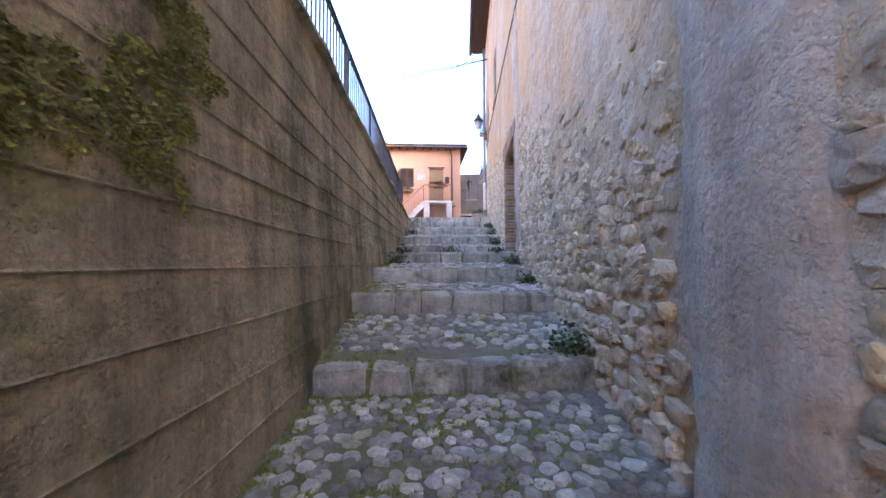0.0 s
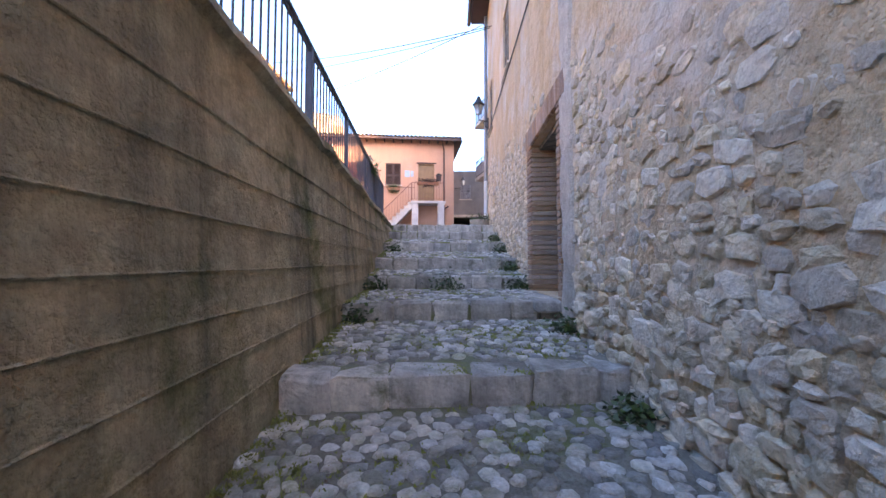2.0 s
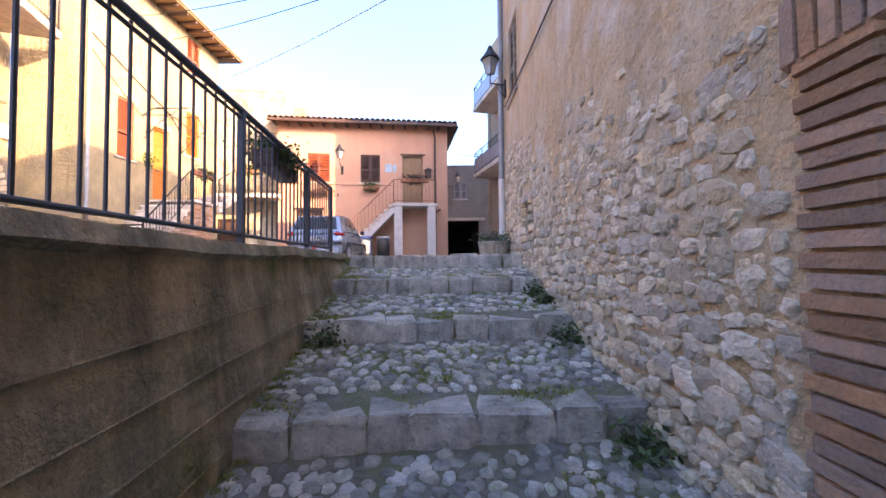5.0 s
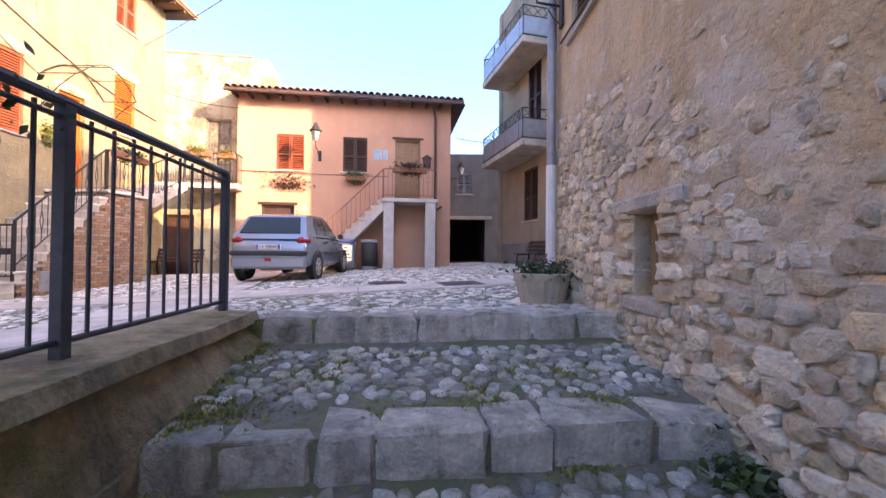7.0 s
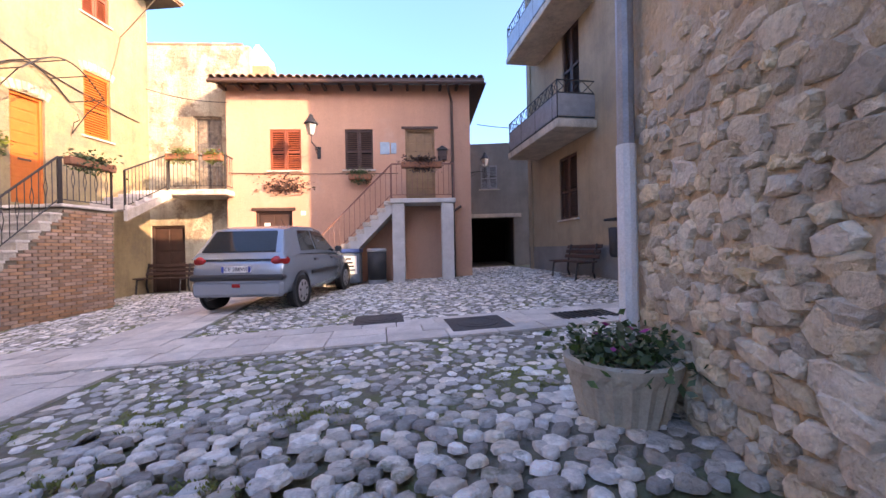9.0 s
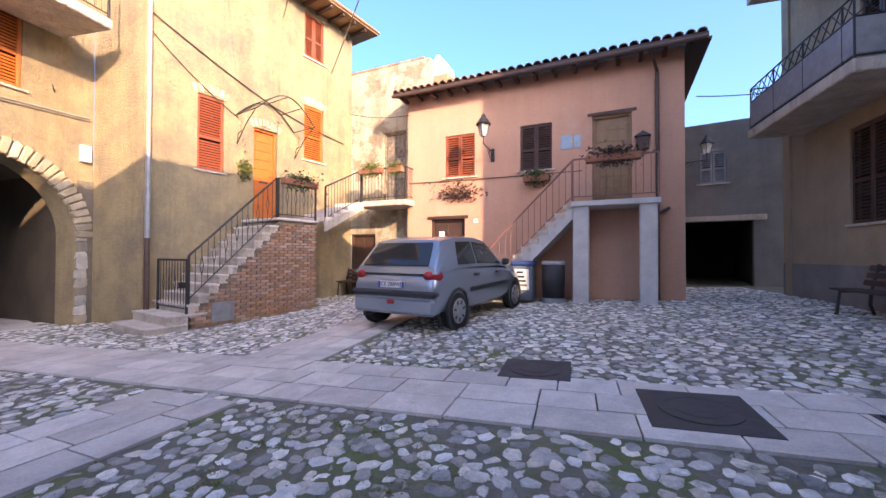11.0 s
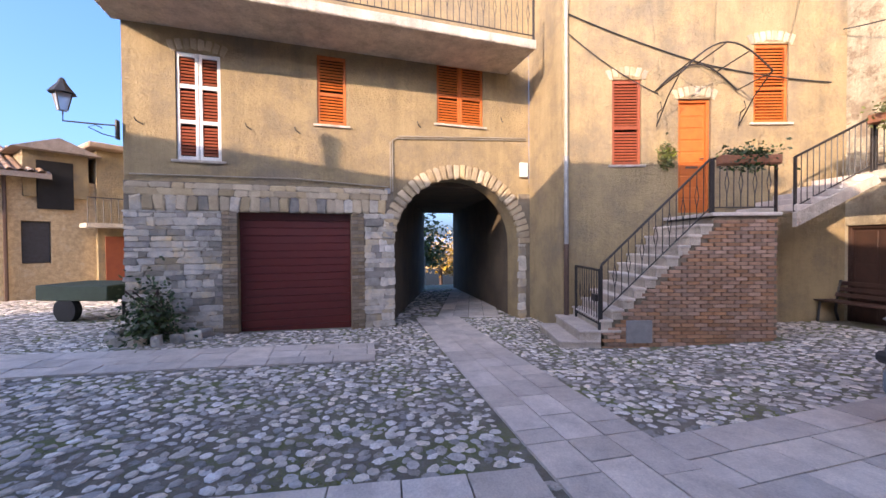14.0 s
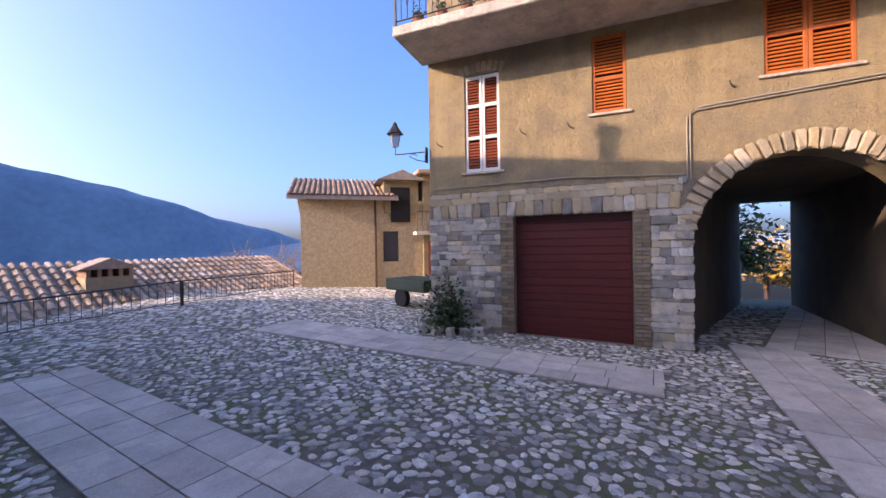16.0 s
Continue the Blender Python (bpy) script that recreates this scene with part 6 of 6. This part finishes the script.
# stone house beyond the garage
HM, HL = wall_matrix((-10.6, -5.3), (-15.2, -1.4))
hs = thing("stone_house", "pale sunlit stone house with tiled roof and balcony", "house", HM.copy())
LSTONE = mat("pale_rubble_wall", (0.66, 0.50, 0.30), (0.46, 0.34, 0.20), 0.92, 9, 30, 1.0, third=(0.54, 0.45, 0.31), tscale=4)
part("wall", holed(HL, -0.6, 4.0, 0.4, [(3.55, 4.25, 1.2, 2.6)]), LSTONE, hs)
part("end_wall", B(0, 0.4, 0.41, 6, -3, 4.0), LSTONE, hs)
part("back_wall", B(0, HL, 6, 6.3, -3, 4.0), LSTONE, hs)
part("roof", prism([(-0.5, 3.95), (3, 5.2), (6.6, 3.95), (6.6, 4.12), (3, 5.37), (-0.5, 4.12)], -0.5, 4.2), PALE, hs).matrix_basis = Matrix(((0, 1, 0, 0), (1, 0, 0, 0), (0, 0, 1, 0), (0, 0, 0, 1)))
for k_ in range(20):
    for j_ in range(8):
        shared("tile", tile_mesh, hs, Matrix.Translation((-0.4 + k_ * 0.23, -0.52 + 0.44 * j_, 4.13 + 0.44 * j_ * 0.357)) @ pose(0, 0, 0, 19.7))
part("window_shutter", B(3.57, 4.23, 0.1, 0.16, 1.22, 2.58, 0.01), GIRON, hs, "grey wooden shutters")
part("dormer", B(3.6, 5.2, -0.12, 3, 3.4, 4.9), OCHRE, hs)
part("dormer_roof", prism([(3.3, 4.9), (5.5, 4.9), (4.4, 5.35)], -0.5, 3), PALE, hs)
# flat near-black panel draws the loggia's shade, no opening is cut
part("loggia_opening", B(3.9, 4.8, -0.135, -0.122, 3.0, 4.6), DARK, hs, "near-black panel painted as the loggia shade")
part("balcony_slab", B(4.9, 7.4, -1.0, -0.21, 2.4, 2.55), CEMENT, hs)
part("side_wing", B(5.4, 9.0, -0.2, 5.9, -0.6, 5.2), OCHRE, hs)
part("wing_roof", B(5.1, 9.3, -0.6, 6, 5.21, 5.4, 0.03), PALE, hs)
part("wing_door", B(5.6, 6.4, -0.24, -0.205, -0.1, 2.1), RUST, hs, "rust-red barred door")
part("downpipe", T([(3.2, -0.06, -0.2), (3.2, -0.06, 4.0)], 0.05), COPPER, hs)
for k in range(12):
    part("baluster", T([(4.95 + 0.21 * k, -0.95, 2.55), (4.95 + 0.21 * k, -0.95, 3.4)], 0.012, 5), IRON, hs)
part("balcony_rail", T([(4.95, -0.95, 3.42), (7.35, -0.95, 3.42)], 0.02), IRON, hs)
tr = thing("small_trailer", "dark green low trailer with one wheel", "trailer", Matrix.Translation((-9.6, 1.8, G(-9.6, 1.8))) @ pose(0, 0, 0, 0, 0, 78))
part("bed", B(-0.9, 0.9, -0.6, 0.6, 0.5, 0.85, 0.02), mat("dark_green_paint", (0.03, 0.06, 0.03), None, 0.6, 5, 60, 0.1), tr)
wv = part("wheel", lathe([(0.1, -0.08), (0.28, -0.08), (0.28, 0.08), (0.1, 0.08)], 20), TYRE, tr)
wv.matrix_basis = Matrix.Translation((-0.2, -0.5, 0.28)) @ pose(0, 0, 0, 90)
part("prop", T([(0.7, 0, -0.02), (0.7, 0, 0.5)], 0.04), IRON, tr)


# far hills
def hill(name, x0, y0, length, rz, prof, depth, material, label):
    bm = bmesh.new()
    n_ = 60
    rows_ = []
    for j in range(9):
        row = []
        for i in range(n_ + 1):
            f = i / n_
            h = np.interp(f, [p[0] for p in prof], [p[1] for p in prof])
            q = j / 8
            s_ = math.sin(q * math.pi / 2)
            bump_z = 0.06 * h * noise.noise(Vector((f * 14, q * 5, 1.7))) + 0.015 * h * noise.noise(Vector((f * 60, q * 20, 4)))
            row.append(bm.verts.new((f * length, q * depth, -60 + (h + 60) * s_ + bump_z)))
        rows_.append(row)
    for a, b in zip(rows_, rows_[1:]):
        for i in range(n_):
            bm.faces.new((a[i], a[i + 1], b[i + 1], b[i]))
    ob = part(name, bm, material, smooth=True)
    ob.matrix_world = pose(x0, y0, 0, 0, 0, rz)
    return tagged(ob, label, "hills", kind="structure")


# distance haze is mixed into this blue-grey slope colour
HILL = mat("haze_painted_wooded_slope", (0.25, 0.35, 0.44), (0.20, 0.29, 0.38), 1.0, 0.008, 0.06, 0.0, third=(0.26, 0.30, 0.30), tscale=0.006, tmin=0.6, tmax=0.72)
hill("backdrop_mountain", -900, -1050, 1300, 0, [(0, 20), (0.077, 48), (0.13, 70), (0.26, 100), (0.36, 142), (0.415, 155), (0.585, 185), (1, 215)], -120, HILL, "wooded mountain across the valley with blue haze painted in")
hill("backdrop_ridge", -1700, -500, 1600, -20, [(0, 40), (0.3, 40), (0.6, 25), (0.85, 15), (1, 10)], -300, HILL, "distant ridge with blue haze painted in")
hill("backdrop_far_hills", -1500, -700, 1900, 70, [(0, 20), (0.3, 24), (0.6, 22), (1, 30)], 250, HILL, "low distant hills beyond the arch with blue haze painted in")


# bare trees
def bare_tree(at, seed, h, label):
    r_ = random.Random(seed)
    t = thing("bare_tree", label, "tree", Matrix.Translation(at), "bare trees")
    bm = bmesh.new()

    def grow(p, d, l, r, depth):
        q = p + d * l
        bm_pts = [p, p + d * l * 0.5 + Vector((r_.uniform(-1, 1), r_.uniform(-1, 1), 0)) * l * 0.05, q]
        tube(bm, bm_pts, r, 4)
        if depth:
            for _ in range(r_.choice((2, 3, 3))):
                nd = (d + Vector((r_.gauss(0, 0.42), r_.gauss(0, 0.42), r_.uniform(0.0, 0.35)))).normalized()
                grow(q, nd, l * r_.uniform(0.6, 0.85), r * 0.6, depth - 1)
    for k in range(3):
        grow(Vector((0, 0, 0)), Vector((r_.gauss(0, 0.18), r_.gauss(0, 0.18), 1)).normalized(), h * 0.3, 0.06, 4)
    part("branchwork", bm, mat("pale_bark", (0.30, 0.24, 0.19), None, 0.9, 8, 60, 0.3), t)


for k, (x, y, h) in enumerate(((-11.5, -11, 5.4), (-14.5, -10, 5.2), (-13, -13, 6.0), (-16, -12, 5.0), (-9.5, -14, 5.2))):
    bare_tree((x, y, -3.0), 60 + k, h, "leafless tree with many thin pale twigs")

# beyond the arch
gt = thing("garden_tree", "dark evergreen tree beyond the arch", "tree", Matrix.Translation((-24.5, 10.4, -1.7)))
part("trunk", T([(0, 0, -1), (0.1, 0, 1.5), (0, 0.2, 3)], 0.16, 8), BROWN, gt)
V_, F_ = leaves(120, 2600, (2.0, 2.0, 3.0), 0.22)
fo = joined("crown", V_, F_, LEAF, gt)
fo.location = (0, 0, 2.0)
YELL = mat("autumn_leaf", (0.45, 0.26, 0.05), (0.30, 0.20, 0.05), 0.7, 20, 90, 0.1, vary=0.4, island=True)
for k, (x, y) in enumerate(((-44, 14.0), (-46, 17.5))):
    gt = thing("autumn_tree", "small tree with yellow autumn leaves", "tree", Matrix.Translation((x, y, far_z(x, y))), "autumn trees")
    part("trunk", T([(0, 0, -0.5), (0, 0, 12)], 0.2, 8), BROWN, gt)
    V_, F_ = leaves(130 + k, 1500, (4.5, 4.5, 3.0), 0.4)
    fo = joined("crown", V_, F_, YELL, gt)
    fo.location = (0, 0, 11)
wl = tagged(part("garden_wall", B(-22, -21.6, 6, 10.6, -1.5, 1.0, 0.03), GSTONE), "low grey stone garden wall beyond the passage", "wall", kind="structure")

# ---- cables ----
def cable(p, q, sag, label, r=0.012, material=None):
    pts = [Vector(p).lerp(Vector(q), k / 12) - Vector((0, 0, sag * 4 * (k / 12) * (1 - k / 12))) for k in range(13)]
    tagged(part("overhead_cable", T(pts, r, 5), material or CABLE), label, "cable")


cable((-6.6, 17.5, 7.3), (AX(8.8) + 0.02, 8.8, 7.0), 0.25, "pale overhead cable slung across the square", 0.014, CABLEG)
cable((-6.9, 15.8, 8.2), (AX(8.0), 8.0, 6.3), 0.2, "dark overhead cable slung across the square")
cable((-7.1, 14.2, 8.0), (AX(7.6), 7.6, 6.1), 0.3, "dark overhead cable slung across the square")
cable((3.4, 18.0, 5.0), (5.5, 19.0, 5.2), 0.05, "dark cable between the houses")
wmk = lambda u, z: tuple(CM @ Vector((u, -0.03, z)))
cable(wmk(0.1, 6.6), wmk(3.0, 5.5), 0.05, "dark cable fixed along the ochre wall", 0.014)
cable(wmk(3.0, 5.5), wmk(5.6, 5.1), 0.05, "dark cable fixed along the ochre wall", 0.014)
cable(wmk(0.1, 6.2), wmk(2.0, 4.9), 0.1, "dark cable fixed along the ochre wall", 0.01)
cable((-6.5, 18.3, 6.2), (-3.9, PY - 0.03, 5.6), 0.1, "dark cable across the peeling wall", 0.012)
cable((-3.9, PY - 0.03, 3.55), (1.0, PY - 0.03, 3.5), 0.02, "dark cable along the pink wall", 0.01)

# ---- weeds and moss ----
rr = random.Random(40)
for k, (x, y, s_) in enumerate(((AX(-2.9) - 0.12, -2.9, 0.24), (AX(-0.9) - 0.12, -0.9, 0.16), (AX(0.4) - 0.1, 0.4, 0.18), (1.2, 2.55, 0.28), (AX(2.5) - 0.16, 2.55, 0.24), (LX(2.5) + 0.1, 2.5, 0.22), (AX(3.4) - 0.15, 3.4, 0.2), (AX(4.7) - 0.12, 4.7, 0.24), (LX(1) + 0.12, 1.0, 0.2), (AX(5.8) - 0.12, 5.9, 0.15), (AX(5.4) - 0.15, 5.5, 0.14), (LX(4.8) + 0.2, 4.85, 0.2))):
    plant("weed", "low green weed growing between stones", (x, y, stair_z(y) - 0.01), 200 + k, 240, (s_, s_, s_ * 0.75), 0.04, None, 0.0, "stuff")


def moss_bed(name, label, pts, seed, r, n, zf):
    r_ = random.Random(seed)
    V_, F_ = [], []
    for (x, y) in pts:
        for _ in range(n):
            a_, d_ = r_.uniform(0, 6.3), abs(r_.gauss(0, r))
            px, py = x + d_ * math.cos(a_), y + d_ * math.sin(a_) * 0.6
            k0 = len(V_)
            h, w = r_.uniform(0.008, 0.026), r_.uniform(0.006, 0.014)
            z = zf(px, py) - 0.008
            t_ = r_.uniform(0, 3.14)
            V_ += [(px - w * math.cos(t_), py - w * math.sin(t_), z), (px + w * math.cos(t_), py + w * math.sin(t_), z), (px + r_.uniform(-0.015, 0.015), py + r_.uniform(-0.015, 0.015), z + h)]
            F_.append((k0, k0 + 1, k0 + 2))
    tagged(joined(name, V_, F_, MOSS), label, "moss", kind="stuff")


pts = [(rr.uniform(LX(y) + 0.05, AX(y) - 0.05), y) for y in [rr.uniform(-5.5, 7.2) for _ in range(150)]]
moss_bed("moss_of_stairs", "green moss and grass tufts between stair cobbles", pts, 1, 0.16, 160, lambda a, b: stair_z(b))
pts = [(-0.6 + rr.uniform(-0.8, 0.8), 11.5) for _ in range(6)] + [(rr.uniform(-1.3, 1.2), 10.0) for _ in range(6)] + [(-2.7, 12.0 + 0.3 * k) for k in range(5)] + [(rr.uniform(-1, 2.6), rr.uniform(7.8, 9.9)) for _ in range(22)] + [(rr.uniform(-0.5, 4), rr.uniform(11.6, 16)) for _ in range(14)] + [(rr.uniform(-3.0, -0.6), rr.uniform(7, 9.6)) for _ in range(6)]
moss_bed("moss_of_square", "green grass tufts between the square's cobbles", pts, 2, 0.17, 170, ground_z)
pts = [(LX(y) + 0.04, y) for y in np.arange(-4, 7.3, 0.12)]
moss_bed("moss_of_wall_foot", "strip of green moss along the retaining wall foot", pts, 3, 0.05, 60, lambda a, b: stair_z(b) + 0.01)
# board seams on the retaining wall
seam = thing("board_seams", "thin ridges of the board marks on concrete", "seams", None, "", "structure")
def wall_face(y, z):
    """Across the alley, the face of the retaining wall at this length and height."""
    foot = stair_z(y)
    return LX(y) - 0.115 * max(0.0, min(1.0, (z - foot) / (WTOP - 0.05 - foot)))


for k, zz in enumerate((-0.12, -0.36, -0.58, -0.79, -0.98, -1.17, -1.38, -1.61, -1.86, -2.1)):
    ys_ = np.arange(-9, 7.2, 0.25)
    pts_ = [(wall_face(y, zz) + 0.002, y, zz + 0.012 * (y + 2) + 0.012 * noise.noise(Vector((y * 0.9, k * 3.1, 0)))) for y in ys_ if zz + 0.012 * (y + 2) > stair_z(y) + 0.05]
    if len(pts_) > 3:
        part("ridge", T(pts_, 0.0065, 5), CONC, seam)
# moss on the damp face of the retaining wall
rr = random.Random(61)
V, F = [], []
for _ in range(60000):
    y, z = rr.uniform(-6.2, -3.4), rr.uniform(-2.0, 0.25)
    want = noise.noise(Vector((y * 1.7, z * 2.4, 5.0))) + 0.6 * noise.noise(Vector((y * 7, z * 8, 2.0))) - 0.55 * abs(z + 0.75) - 0.35 * max(0.0, y + 4.7)
    if want < 0.1 or z < stair_z(y):
        continue
    x, q, h = wall_face(y, z), rr.uniform(0, 3.14), rr.uniform(0.006, 0.022)
    w = rr.uniform(0.005, 0.012)
    k0 = len(V)
    V += [(x, y - w * math.cos(q), z - w * math.sin(q)), (x, y + w * math.cos(q), z + w * math.sin(q)), (x + h, y + rr.uniform(-0.01, 0.01), z - rr.uniform(0, 0.012))]
    F.append((k0, k0 + 1, k0 + 2))
tagged(joined("moss_of_wall", V, F, MOSS), "thick green moss on the damp concrete wall", "moss", kind="stuff")
# trough of trailing evergreen on the alley railing
ft = thing("railing_flower_box", "brown trough of trailing dark evergreen hung on the railing", "flower box", Matrix.Translation((LX(5.45) + FX - 0.13, 5.45, WTOP + 0.98)))
part("trough", B(-0.1, 0.1, -0.42, 0.42, -0.16, 0.0, 0.015), BROWN, ft)
V_, F_ = leaves(301, 3200, (0.22, 0.52, 0.15), 0.034, 0.16)
joined("foliage", V_, F_, LEAF, ft)

part("beam", B(0.2, 2.6, -0.1, -0.002, 2.5, 2.66, 0.01), CEMENT).matrix_world = KM
tagged(bpy.data.objects["beam"], "pale beam over the covered passage", "beam", kind="structure")
